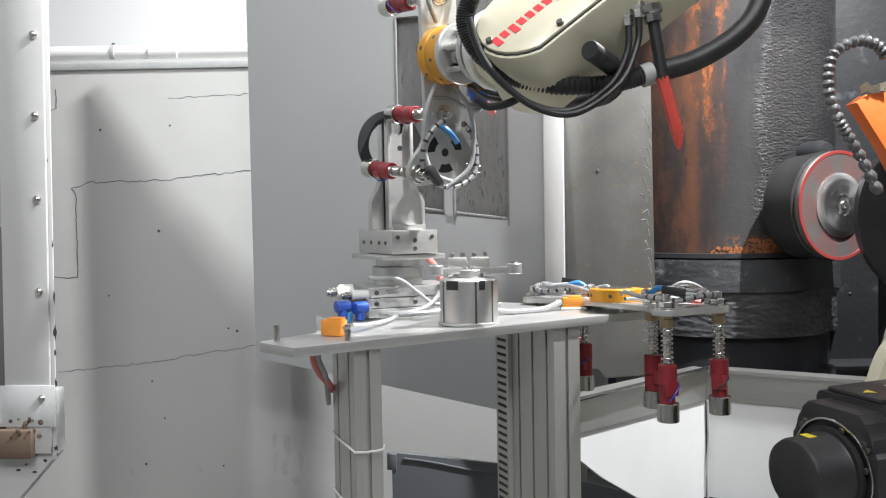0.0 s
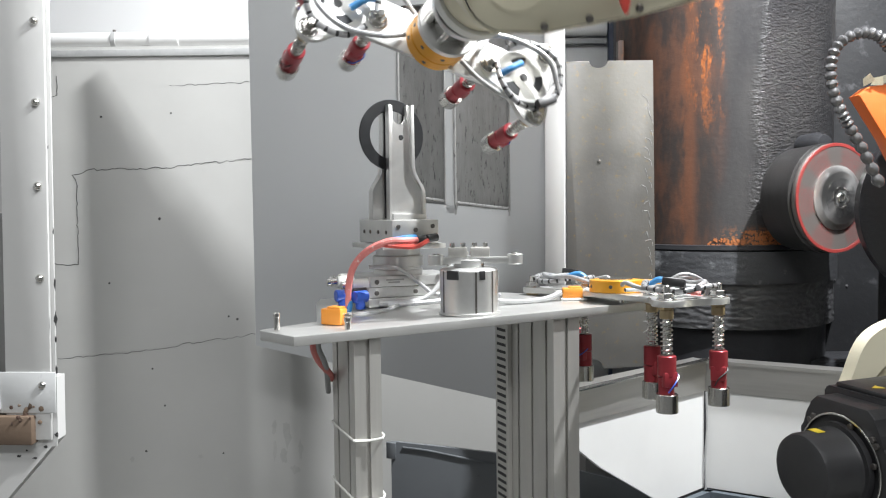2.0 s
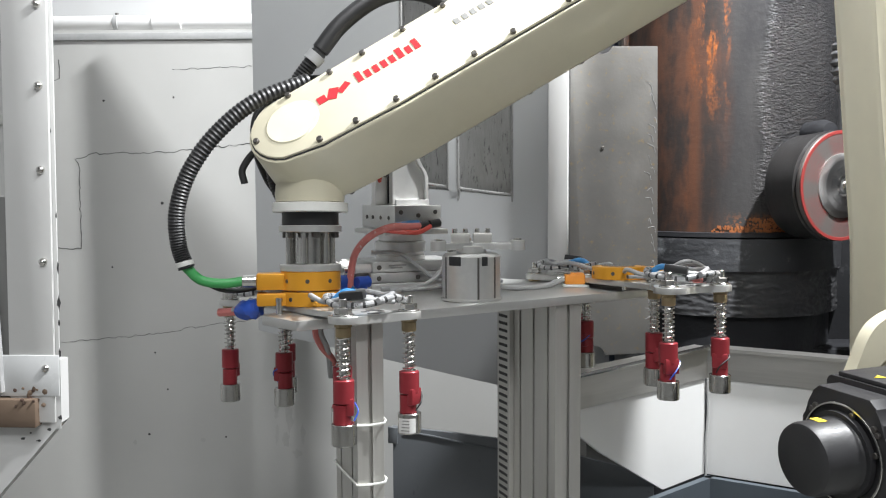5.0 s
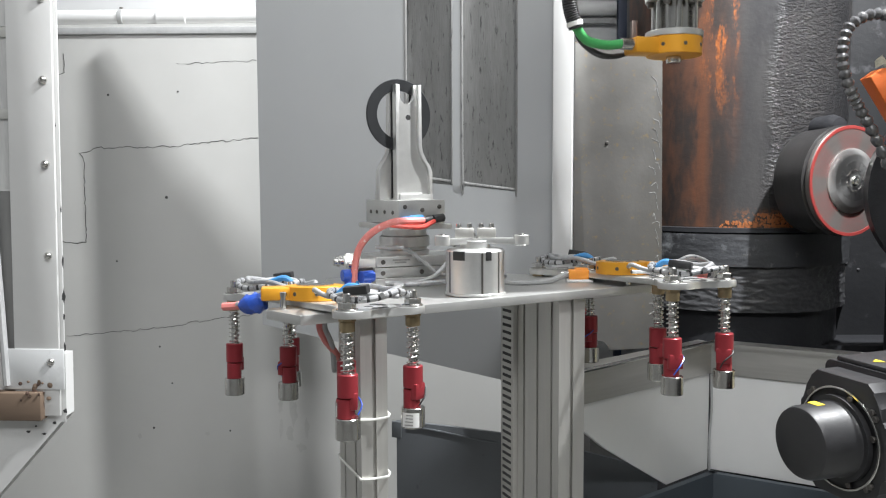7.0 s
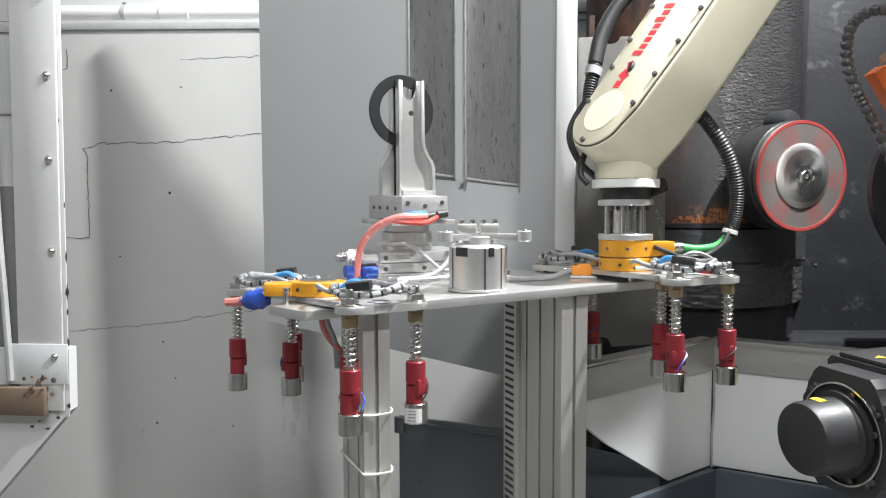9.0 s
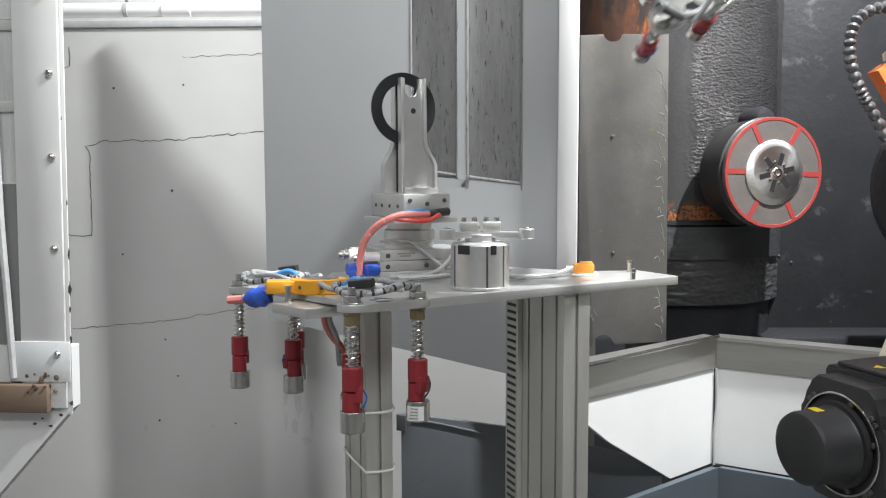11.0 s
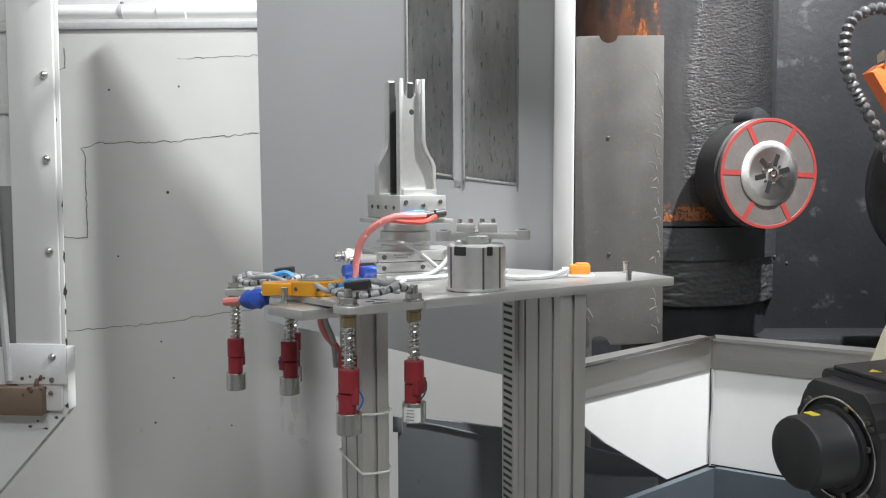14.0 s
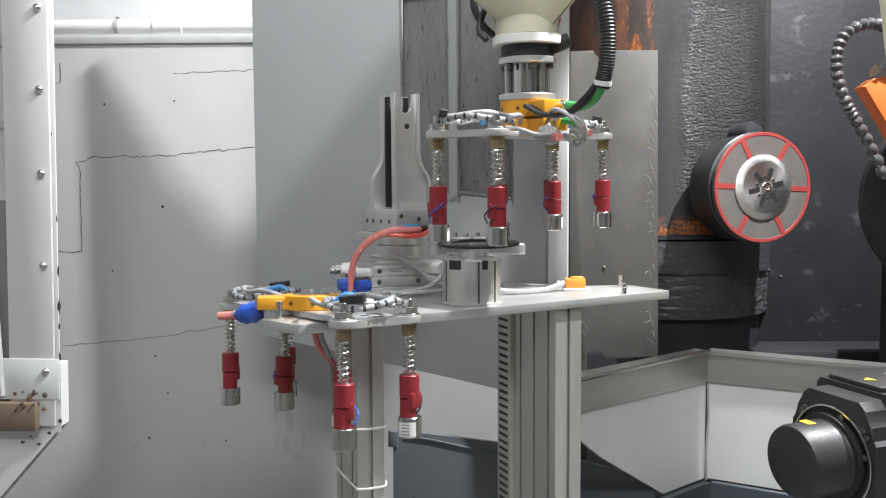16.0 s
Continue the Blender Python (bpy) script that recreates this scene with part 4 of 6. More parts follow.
def clamp_cylinder():
    t = thing("clamp_cylinder", "round machined aluminium clamping cylinder with a three-armed top", "cylinder", at_table(0.431, 0.083, 0.0005, 0))
    bm = bmesh.new()
    add_lathe(bm, [(0.064, 0.0), (0.066, 0.002), (0.066, 0.098), (0.061, 0.103), (0.050, 0.105)], 56)
    part("body", bm, ALU, t)
    bm = bmesh.new()
    add_ring(bm, 0.0655, 0.069, 0.0, 0.006, 48)
    part("base_ring", bm, ALU, t)
    for a, w in ((-122, 0.030), (-62, 0.014)):
        bm = bmesh.new()
        add_box(bm, 0.058, 0.0672, -w / 2, w / 2, 0.080, 0.100, 0.001, pose(0, 0, 0, 0, 0, a - 3))
        part("window", bm, BLACK, t, "dark opening")
    for a in (-78, -40, 20, 90, 150, 210):
        bm = bmesh.new()
        add_box(bm, 0.0655, 0.0668, -0.0022, 0.0022, 0.004, 0.098, 0.0, pose(0, 0, 0, 0, 0, a))
        part("groove", bm, DARKSTEEL, t)
    # three-armed top plate with knuckles
    bm = bmesh.new()
    add_cyl(bm, 0.034, 0.105, 0.122, 32)
    part("hub", bm, ALU, t)
    for a, l in ((-150, 0.085), (-12, 0.105), (100, 0.085)):
        bm = bmesh.new()
        m = pose(0, 0, 0.114, 0, 0, a)
        add_prism(bm, [(0.0, -0.018), (l, -0.010), (l, 0.010), (0.0, 0.018)], 0.0, 0.014, m, bevel=0.001)
        add_cyl(bm, 0.017, -0.002, 0.021, 24, m @ pose(l, 0, 0))
        part("arm", bm, ALU, t)
        bm = bmesh.new()
        add_cyl(bm, 0.009, 0.0205, 0.024, 16, m @ pose(l, 0, 0))
        part("arm_pin", bm, STEEL, t)
    for x, y in ((-0.025, -0.012), (0.025, -0.006)):
        bm = bmesh.new()
        add_box(bm, x - 0.021, x + 0.021, y - 0.014, y + 0.014, 0.128, 0.150, 0.002)
        part("jaw_block", bm, ANOD, t)
        for s in (-1, 1):
            bm = bmesh.new()
            add_cyl(bm, 0.0055, 0.150, 0.160, 10, pose(x + 0.012 * s, y, 0))
            part("jaw_bolt", bm, STEEL, t)


clamp_cylinder()


# ---- rotary gripper station ----
STN = Matrix.Translation((-0.115, 2.035, 0.957))
SX, SY, SZ = STN.translation


def station():
    t = thing("rotary_station", "pneumatic rotary actuator with valve block and hoses on the table", "actuator", pose(SX, SY, SZ, 0, 0, 22))
    # base slide, stacked blocks
    bm = bmesh.new()
    add_box(bm, -0.10, 0.13, -0.075, 0.075, 0.0005, 0.022, 0.002)
    part("base_block", bm, ALU, t)
    bm = bmesh.new()
    add_box(bm, -0.10, 0.13, -0.070, 0.075, 0.0235, 0.048, 0.002)
    part("middle_block", bm, ALU, t)
    bm = bmesh.new()
    add_box(bm, -0.095, 0.125, -0.072, 0.075, 0.0495, 0.075, 0.002)
    part("upper_block", bm, ALU, t)
    bm = bmesh.new()
    add_lathe(bm, [(0.062, 0.075), (0.062, 0.086), (0.058, 0.088), (0.058, 0.094), (0.064, 0.096), (0.064, 0.120), (0.060, 0.122)], 48)
    part("rotary_disc", bm, ALU, t)
    for y, z in ((-0.074, 0.062), (-0.072, 0.035)):
        for x in (-0.08, 0.02, 0.11):
            bm = bmesh.new()
            add_cyl(bm, 0.006, 0.0, 0.003, 12, along((x, y, z), (x, y - 1, z)))
            part("screw", bm, DARKSTEEL, t)
    for x, w in ((-0.055, 0.045), (-0.05, 0.03)):
        bm = bmesh.new()
        z = 0.066 if w > 0.04 else 0.060
        add_box(bm, x, x + w, -0.0735, -0.0718, z - 0.002, z + 0.002)
        part("label_bar", bm, PRINT_GREY, t)
    # valve fittings at the left end
    for x, y, z, l in ((-0.135, -0.045, 0.055, 0.042), (-0.165, -0.02, 0.062, 0.042), (-0.15, 0.02, 0.064, 0.036)):
        bm = bmesh.new()
        add_cyl(bm, 0.0145, 0.0, l, 18, pose(x, y, z, 0, 90, 0))
        part("speed_fitting", bm, WHITE_PL, t, "white speed-control fitting")
        bm = bmesh.new()
        add_cyl(bm, 0.009, -0.026, 0.001, 14, pose(x, y, z, 0, 90, 0))
        add_cyl(bm, 0.012, -0.016, -0.010, 14, pose(x, y, z, 0, 90, 0))
        part("needle", bm, STEEL, t)
    bm = bmesh.new()
    add_box(bm, -0.135, -0.10, -0.06, 0.03, 0.02, 0.05, 0.004)
    part("valve_block", bm, DARKSTEEL, t)
    for x, y, z, rz in ((-0.125, -0.085, 0.030, 200), (-0.165, -0.075, 0.034, 185)):
        bm = bmesh.new()
        add_cyl(bm, 0.0145, -0.018, 0.018, 18, pose(x, y, z, 0, 90, rz))
        add_cyl(bm, 0.012, 0.0, 0.03, 16, pose(x, y, z, 180, 0, 0))
        part("blue_elbow", bm, BLUE, t, "blue plastic elbow fitting")
    bm = bmesh.new()
    add_tube(bm, [(-0.15, -0.085, 0.02), (-0.155, -0.09, -0.0), (-0.17, -0.10, -0.02), (-0.185, -0.11, -0.04)], 0.007, 10)
    part("blue_hose", bm, BLUETUBE, t)
    # grey hoses towards the cylinder
    for pts, r, mt in (([(-0.08, -0.09, 0.012), (0.0, -0.105, 0.014), (0.05, -0.10, 0.03), (0.09, -0.09, 0.07), (0.115, -0.075, 0.10)], 0.006, GREYHOSE),
                       ([(-0.06, -0.10, 0.008), (0.03, -0.12, 0.012), (0.13, -0.105, 0.016), (0.26, -0.05, 0.012)], 0.006, WRAP),
                       ([(-0.10, -0.075, 0.10), (-0.03, -0.085, 0.095), (0.02, -0.09, 0.06), (0.06, -0.095, 0.03), (0.12, -0.08, 0.03)], 0.005, GREYHOSE)):
        bm = bmesh.new()
        add_tube(bm, pts, r, 8)
        part("hose", bm, mt, t)
    for x, y, z in ((0.10, -0.08, 0.10), (0.12, -0.085, 0.085), (0.135, -0.07, 0.11), (0.155, -0.07, 0.09), (0.14, -0.09, 0.06)):
        bm = bmesh.new()
        add_cyl(bm, 0.008, 0.0, 0.028, 12, pose(x, y, z, 60, 30, 0))
        part("push_fitting", bm, STEEL, t)
    return t


station()


def gripper_head():
    """The part of the station that turns: gripper body, two fork jaws and their hoses. Local z = 0 on the rotary disc."""
    t = thing("gripper_head", "machined aluminium parallel gripper with two tall forked jaws", "gripper", pose(SX, SY, SZ + 0.122, 0, 0, 28))
    bm = bmesh.new()
    add_cyl(bm, 0.056, 0.0, 0.019, 40)
    part("turn_collar", bm, ALU, t)
    bm = bmesh.new()
    add_box(bm, -0.085, 0.085, -0.10, 0.10, 0.019, 0.031, 0.0015)
    part("mount_plate", bm, ALU, t)
    bm = bmesh.new()
    add_box(bm, -0.062, 0.062, -0.105, 0.105, 0.033, 0.090, 0.002)
    part("body", bm, ALU, t)
    for x, z in ((-0.046, 0.074), (0.046, 0.074), (0.0, 0.066), (0.0, 0.046)):
        for s in (-1, 1):
            bm = bmesh.new()
            add_cyl(bm, 0.0055, 0.0, 0.003, 12, along((x, 0.1045 * s, z), (x, s, z)))
            part("screw", bm, DARKSTEEL, t)
    for y in (-0.07, -0.02, 0.03, 0.07):
        for s in (-1, 1):
            bm = bmesh.new()
            add_cyl(bm, 0.005, 0.0, 0.003, 12, along((0.0615 * s, y, 0.060), (s, y, 0.060)))
            part("screw", bm, DARKSTEEL, t)

    def jaw(s):
        # a channelled plate on the body, straight on one flank and flared on the other, forked at the top
        bm = bmesh.new()
        right = [(0.034, 0.285), (0.034, 0.135), (0.037, 0.118), (0.046, 0.100), (0.058, 0.085), (0.064, 0.070), (0.064, 0.0)]
        fork = [(0.0185, 0.285)] + [(0.0185 * math.cos(radians(a)), 0.255 + 0.0185 * math.sin(radians(a))) for a in range(0, -181, -30)] + [(-0.0185, 0.285)]
        out = [(-0.034, 0.0), (-0.034, 0.285)] + fork[::-1] + right
        flip = pose(0, 0, 0, 90, 0, 0) if s > 0 else pose(0, 0, 0, 90, 0, 180)
        add_prism(bm, out[::-1], -0.007, 0.004, flip, bevel=0.001)
        # raised ribs round the channel
        rib = right[:-1] + [(0.064, 0.012)]
        inner = [(x - 0.008, z) for x, z in rib]
        add_prism(bm, (rib + inner[::-1])[::-1], 0.0035, 0.018, flip, bevel=0.001)
        add_prism(bm, [(-0.034, 0.0), (-0.027, 0.0), (-0.027, 0.285), (-0.034, 0.285)], 0.0035, 0.015, flip, bevel=0.001)
        add_prism(bm, [(-0.027, 0.0), (0.064, 0.0), (0.064, 0.014), (-0.027, 0.014)], 0.0035, 0.022, flip, bevel=0.001)
        o = part("jaw", bm, ALU, t, "tall forked aluminium jaw with a channelled face")
        bm = bmesh.new()
        add_cyl(bm, 0.0075, -0.0045, 0.0045, 16, flip @ pose(0.004, 0.205, 0))
        part("jaw_hole", bm, BLACK, o)
        bm = bmesh.new()
        pad = [(-0.032, 0.004), (-0.032, 0.281)] + [(x, z - 0.003) for x, z in fork[::-1]] + [(0.032, 0.281), (0.032, 0.004)]
        add_prism(bm, pad[::-1], -0.0112, -0.0074, flip)
        part("jaw_pad", bm, BLACK, o, "black rubber pad")
        return o

    front, back = jaw(1), jaw(-1)
    # red and blue hoses with black push-in elbows
    for x, z, mt in ((0.0, 0.042, REDTUBE), (0.03, 0.046, REDTUBE)):
        bm = bmesh.new()
        add_cyl(bm, 0.0085, 0.0, 0.022, 12, along((x, -0.106, z), (x + 0.2, -1, z)))
        add_cyl(bm, 0.010, -0.018, 0.014, 12, along((x, -0.128, z), (x - 1, -0.3, z - 0.1)))
        part("push_elbow", bm, BLACK, t, "black push-in elbow")
    bm = bmesh.new()
    add_tube(bm, [(-0.012, -0.135, 0.042), (-0.05, -0.145, 0.042), (-0.09, -0.135, 0.040), (-0.13, -0.11, 0.018), (-0.155, -0.085, -0.02), (-0.162, -0.07, -0.07), (-0.163, -0.065, -0.12)], 0.0085, 10)
    part("pink_hose", bm, PINK, t, "red hose wrapped in clear spiral")
    bm = bmesh.new()
    add_tube(bm, [(0.018, -0.135, 0.040), (-0.02, -0.15, 0.028), (-0.06, -0.148, 0.029), (-0.10, -0.13, 0.034)], 0.006, 8)
    part("red_hose", bm, REDTUBE, t)
    bm = bmesh.new()
    add_tube(bm, [(-0.012, -0.13, 0.049), (-0.04, -0.14, 0.049), (-0.07, -0.135, 0.045)], 0.0065, 8)
    part("blue_hose", bm, BLUETUBE, t)
    return t, front, back


GRIP, JAW_F, JAW_B = gripper_head()


def ring():
    t = thing("workpiece_ring", "dark cast steel ring held in the forked jaws", "ring", pose(0, 0, 2))
    bm = bmesh.new()
    add_ring(bm, 0.060, 0.0885, -0.003, 0.003, 72)
    part("rim", bm, RINGBLACK, t)
    return t


RING = ring()
RING_REST = pose(-0.126, 2.02, 1.380, 0, 0, 30) @ pose(0, 0, 0, 90, 0, 0)


def pink_cable_below():
    t = thing("hanging_hose", "pink wrapped hose hanging below the table edge", "hose", pose(0, 0, 0))
    bm = bmesh.new()
    p = [TAB @ Vector(q) for q in ((0.080, 0.12, -0.022), (0.076, 0.12, -0.05), (0.088, 0.12, -0.08), (0.108, 0.125, -0.105), (0.128, 0.165, -0.13))]
    add_tube(bm, p, 0.0075, 10)
    part("hose", bm, PINK, t)
    bm = bmesh.new()
    p = [TAB @ Vector(q) for q in ((0.088, 0.115, -0.022), (0.086, 0.115, -0.05), (0.10, 0.115, -0.09), (0.12, 0.17, -0.16))]
    add_tube(bm, p, 0.006, 10)
    part("hose", bm, GREYHOSE, t)


pink_cable_below()


def floor_cable():
    t = thing("table_cable", "grey cable lying along the table behind the cylinder", "cable", pose(0, 0, 0))
    for pts, r, mt in (([(0.48, 0.15, 0.10), (0.50, 0.16, 0.07), (0.53, 0.165, 0.02), (0.58, 0.15, 0.007), (0.66, 0.14, 0.007), (0.715, 0.14, 0.02)], 0.007, GREYHOSE),
                       ([(0.45, 0.16, 0.10), (0.49, 0.17, 0.06), (0.51, 0.17, 0.01)], 0.009, GREYHOSE),
                       ([(0.16, 0.105, 0.018), (0.20, 0.13, 0.012), (0.27, 0.19, 0.008), (0.33, 0.26, 0.01)], 0.005, GREYHOSE)):
        bm = bmesh.new()
        add_tube(bm, [TAB @ Vector(q) for q in pts], r, 8)
        part("cable", bm, mt, t)


floor_cable()


# ---- gripping tools with two tripods of magnets ----
HALF, POD = 0.213, 0.085
PODS = [(s * (HALF + POD * math.cos(radians(a))), s * POD * math.sin(radians(a))) for s in (1, -1) for a in (60, -60, 180)]


def magnet_tool(variant):
    t = thing("magnet_tool", "aluminium gripping tool with six red spring-loaded magnet holders", "gripping tool", pose(0, 0, 3), "magnet tools")
    bm = bmesh.new()
    add_cyl(bm, 0.063, -0.031, -0.001, 48)
    part("changer_disc", bm, ORANGE, t, "orange anodised tool changer disc")
    bm = bmesh.new()
    add_lathe(bm, [(0.040, -0.002), (0.040, 0.0015), (0.022, 0.0015)], 32)
    part("changer_face", bm, STEEL, t)
    bd = pose(0, 0, 0, 0, 0, 243)
    bm = bmesh.new()
    add_box(bm, 0.050, 0.112, -0.034, 0.034, -0.030, -0.003, 0.003, bd)
    part("connector_block", bm, ORANGE, t, "orange connector block")
    for a in (20, 75, 130, 180, 290, 335):
        bm = bmesh.new()
        add_cyl(bm, 0.0045, 0.0, 0.0015, 10, along((0.0625 * math.cos(radians(a)), 0.0625 * math.sin(radians(a)), -0.016), (math.cos(radians(a)), math.sin(radians(a)), -0.016)))
        part("disc_hole", bm, DARKSTEEL, t)
    bm = bmesh.new()
    add_box(bm, -0.165, 0.165, -0.047, 0.047, -0.0445, -0.0315, 0.002)
    part("spine_plate", bm, ALU_PLATE, t, "milled aluminium spine plate")
    for s in (1, -1):
        bm = bmesh.new()
        out = []
        for i in range(72):
            a = 360 * i / 72
            k = 0.5 + 0.5 * math.cos(radians(3 * (a - 180)))
            r = 0.062 + (0.109 - 0.062) * k ** 1.6
            out.append((s * HALF + s * r * math.cos(radians(a)), s * r * math.sin(radians(a))))
        add_prism(bm, out, -0.0450, -0.0310, bevel=0.0015)
        lobe = part("lobe_plate", bm, ALU_PLATE, t, "three-lobed milled aluminium plate")
        bm = bmesh.new()
        add_cyl(bm, 0.0105, -0.0454, -0.0306, 20, pose(s * HALF, 0, 0))
        part("bore", bm, BLACK, lobe)
        for a in (0, 120, 240):
            kidney = [(0.046 * math.cos(radians(a + q)), 0.046 * math.sin(radians(a + q))) for q in range(-26, 27, 13)]
            kidney += [(0.027 * math.cos(radians(a + q)), 0.027 * math.sin(radians(a + q))) for q in range(22, -23, -11)]
            bm = bmesh.new()
            add_prism(bm, kidney, -0.0454, -0.0306, pose(s * HALF, 0, 0, 0, 0, 0 if s > 0 else 180))
            part("kidney_slot", bm, RINGBLACK, lobe)
    for i, (x, y) in enumerate(PODS):
        h = new("magnet_holder", None)
        h.parent, h.matrix_basis = t, pose(x, y, 0)
        h.empty_display_size = 0.02
        bm = bmesh.new()
        add_cyl(bm, 0.021, -0.0307, -0.0275, 24)
        add_lathe(bm, [(0.0155, -0.0275), (0.0165, -0.0265), (0.0165, -0.0165), (0.0150, -0.0155)], 6)
        add_cyl(bm, 0.008, -0.0155, 0.0005, 14)
        part("top_nut", bm, STEEL, h, "steel lock nut and stud")
        bm = bmesh.new()
        add_lathe(bm, [(0.016, -0.051), (0.016, -0.0452)], 6)
        add_cyl(bm, 0.0145, -0.070, -0.051, 20)
        part("collar", bm, BRASS, h, "brown threaded collar")
        bm = bmesh.new()
        add_cyl(bm, 0.0085, -0.150, -0.068, 14)
        part("stem", bm, STEEL, h)
        bm = bmesh.new()
        add_spring(bm, 0.0115, 0.0019, -0.148, -0.070, 8)
        part("spring", bm, STEEL, h)
        spin = pose(0, 0, 0, 0, 0, 37 * i + 200)
        bm = bmesh.new()
        add_cyl(bm, 0.0195, -0.190, -0.147, 24)
        add_box(bm, -0.0185, -0.004, -0.016, 0.016, -0.212, -0.180, 0.003, spin)
        part("sleeve", bm, RED, h, "red anodised sleeve")
        bm = bmesh.new()
        add_cyl(bm, 0.0165, -0.2285, -0.192, 20, spin @ pose(0.003, 0, 0))
        add_cyl(bm, 0.0045, 0.0, 0.004, 10, spin @ along((0.0165, 0, -0.196), (1, 0, -0.196)))
        part("knuckle", bm, RED, h, "red anodised knuckle")
        bm = bmesh.new()
        add_cyl(bm, 0.0232, -0.2670, -0.2275, 28, ch=0.0015)
        part("magnet", bm, STEEL, h, "bare steel pot magnet")
        if i % 2 == 0:
            bm = bmesh.new()
            o = [(0.0236 * math.cos(radians(a)), 0.0236 * math.sin(radians(a))) for a in range(230, 321, 15)]
            q = [(0.0232 * math.cos(radians(a)), 0.0232 * math.sin(radians(a))) for a in range(320, 229, -15)]
            add_prism(bm, o + q, -0.264, -0.236, pose(0, 0, 0, 0, 0, 35))
            part("type_label", bm, LABEL_W, h, "white printed label")
            for k in range(4):
                bm = bmesh.new()
                add_box(bm, 0.0234, 0.0240, -0.009 + 0.001 * k, 0.008, -0.260 + 0.0062 * k, -0.258 + 0.0062 * k, 0, pose(0, 0, 0, 0, 0, 305))
                part("label_bar", bm, PRINT_GREY, h)
        bm = bmesh.new()
        a = 37 * i
        add_tube(bm, [(0.020 * math.cos(radians(a)), 0.020 * math.sin(radians(a)), -0.222), (0.026 * math.cos(radians(a + 25)), 0.026 * math.sin(radians(a + 25)), -0.205), (0.024 * math.cos(radians(a + 70)), 0.024 * math.sin(radians(a + 70)), -0.190), (0.018 * math.cos(radians(a + 100)), 0.018 * math.sin(radians(a + 100)), -0.182)], 0.0016, 6)
        part("magnet_wire", bm, BLUE if i % 3 else BLACK, h, "thin blue wire")
    # wrapped cable loops over each lobe
    rng = random.Random(11 + variant)
    for s in (1, -1):
        pts = []
        for k in range(11):
            a = 180 + 33 * k
            pts.append((s * (HALF + (0.076 + rng.uniform(-.006, .006)) * math.cos(radians(a))), s * 0.074 * math.sin(radians(a)), -0.008 + 0.007 * math.sin(k * 1.3) + rng.uniform(-.003, .003)))
        bm = bmesh.new()
        add_tube(bm, pts, 0.0062, 10, 8, mats=[0, 0, 0, 1], pitch=1)
        part("cable_loop", bm, [WRAP, BLACK], t, "silver wrapped cable loop with black tape")
        bm = bmesh.new()
        add_tube(bm, [(s * 0.07, s * 0.02, -0.012), (s * 0.12, s * 0.05, 0.002), (s * 0.19, s * 0.06, -0.002), (s * 0.25, s * 0.04, 0.004), (s * 0.29, -s * 0.02, -0.004)], 0.0055, 10)
        part("cable", bm, WRAP, t)
        bm = bmesh.new()
        add_tube(bm, [(s * 0.06, -s * 0.03, -0.010), (s * 0.11, -s * 0.06, -0.002), (s * 0.18, -s * 0.068, -0.010), (s * 0.25, -s * 0.055, 0.0), (s * 0.285, s * 0.02, -0.008)], 0.005, 10)
        part("cable", bm, GREYHOSE, t)
        bm = bmesh.new()
        add_tube(bm, [(s * 0.145, -s * 0.03, -0.012), (s * 0.165, -s * 0.012, 0.006), (s * 0.19, s * 0.015, -0.004)], 0.007, 10)
        part("blue_hose", bm, BLUETUBE, t, "short blue hose")
        bm = bmesh.new()
        add_box(bm, -0.024, 0.024, -0.009, 0.009, -0.008, 0.008, 0.002, pose(s * (HALF + 0.045), s * -0.055, 0.006, 8, -6, 35))
        part("plug", bm, BLACK, t, "black cable plug")
    # taped cable bundle beside the connector block
    bm = bmesh.new()
    add_lathe(bm, [(0.010, -0.004), (0.017, 0.0), (0.020, 0.007), (0.0215, 0.014), (0.0225, 0.021), (0.0215, 0.029), (0.020, 0.037), (0.018, 0.045), (0.014, 0.053), (0.009, 0.056)], 14, bd @ along((0.105, -0.018, -0.035), (0.180, -0.045, -0.05)))
    for v in bm.verts:
        v.co += Vector((rng.uniform(-1, 1), rng.uniform(-1, 1), rng.uniform(-1, 1))) * 0.0034
    part("taped_joint", bm, BLUE if variant == 0 else GREYHOSE, t, "cable joint wrapped in glossy blue tape" if variant == 0 else "cable joint wrapped in grey tape")
    bm = bmesh.new()
    add_tube(bm, [bd @ Vector(q) for q in ((0.150, -0.034, -0.043), (0.170, -0.041, -0.046), (0.195, -0.05, -0.048))], 0.009, 8)
    part("cable_end", bm, PINK, t, "pale pink cable ends")
    for k in range(3):
        bm = bmesh.new()
        add_tube(bm, [bd @ Vector(q) for q in ((0.165, -0.045 + 0.008 * k, -0.04), (0.14, -0.07 + 0.01 * k, -0.04 - 0.006 * k), (0.10, -0.075, -0.03), (0.05, -0.08, -0.022), (0.0, -0.10, -0.02))], 0.0045, 8)
        part("cable", bm, GREYHOSE if k != 1 else WRAP, t)
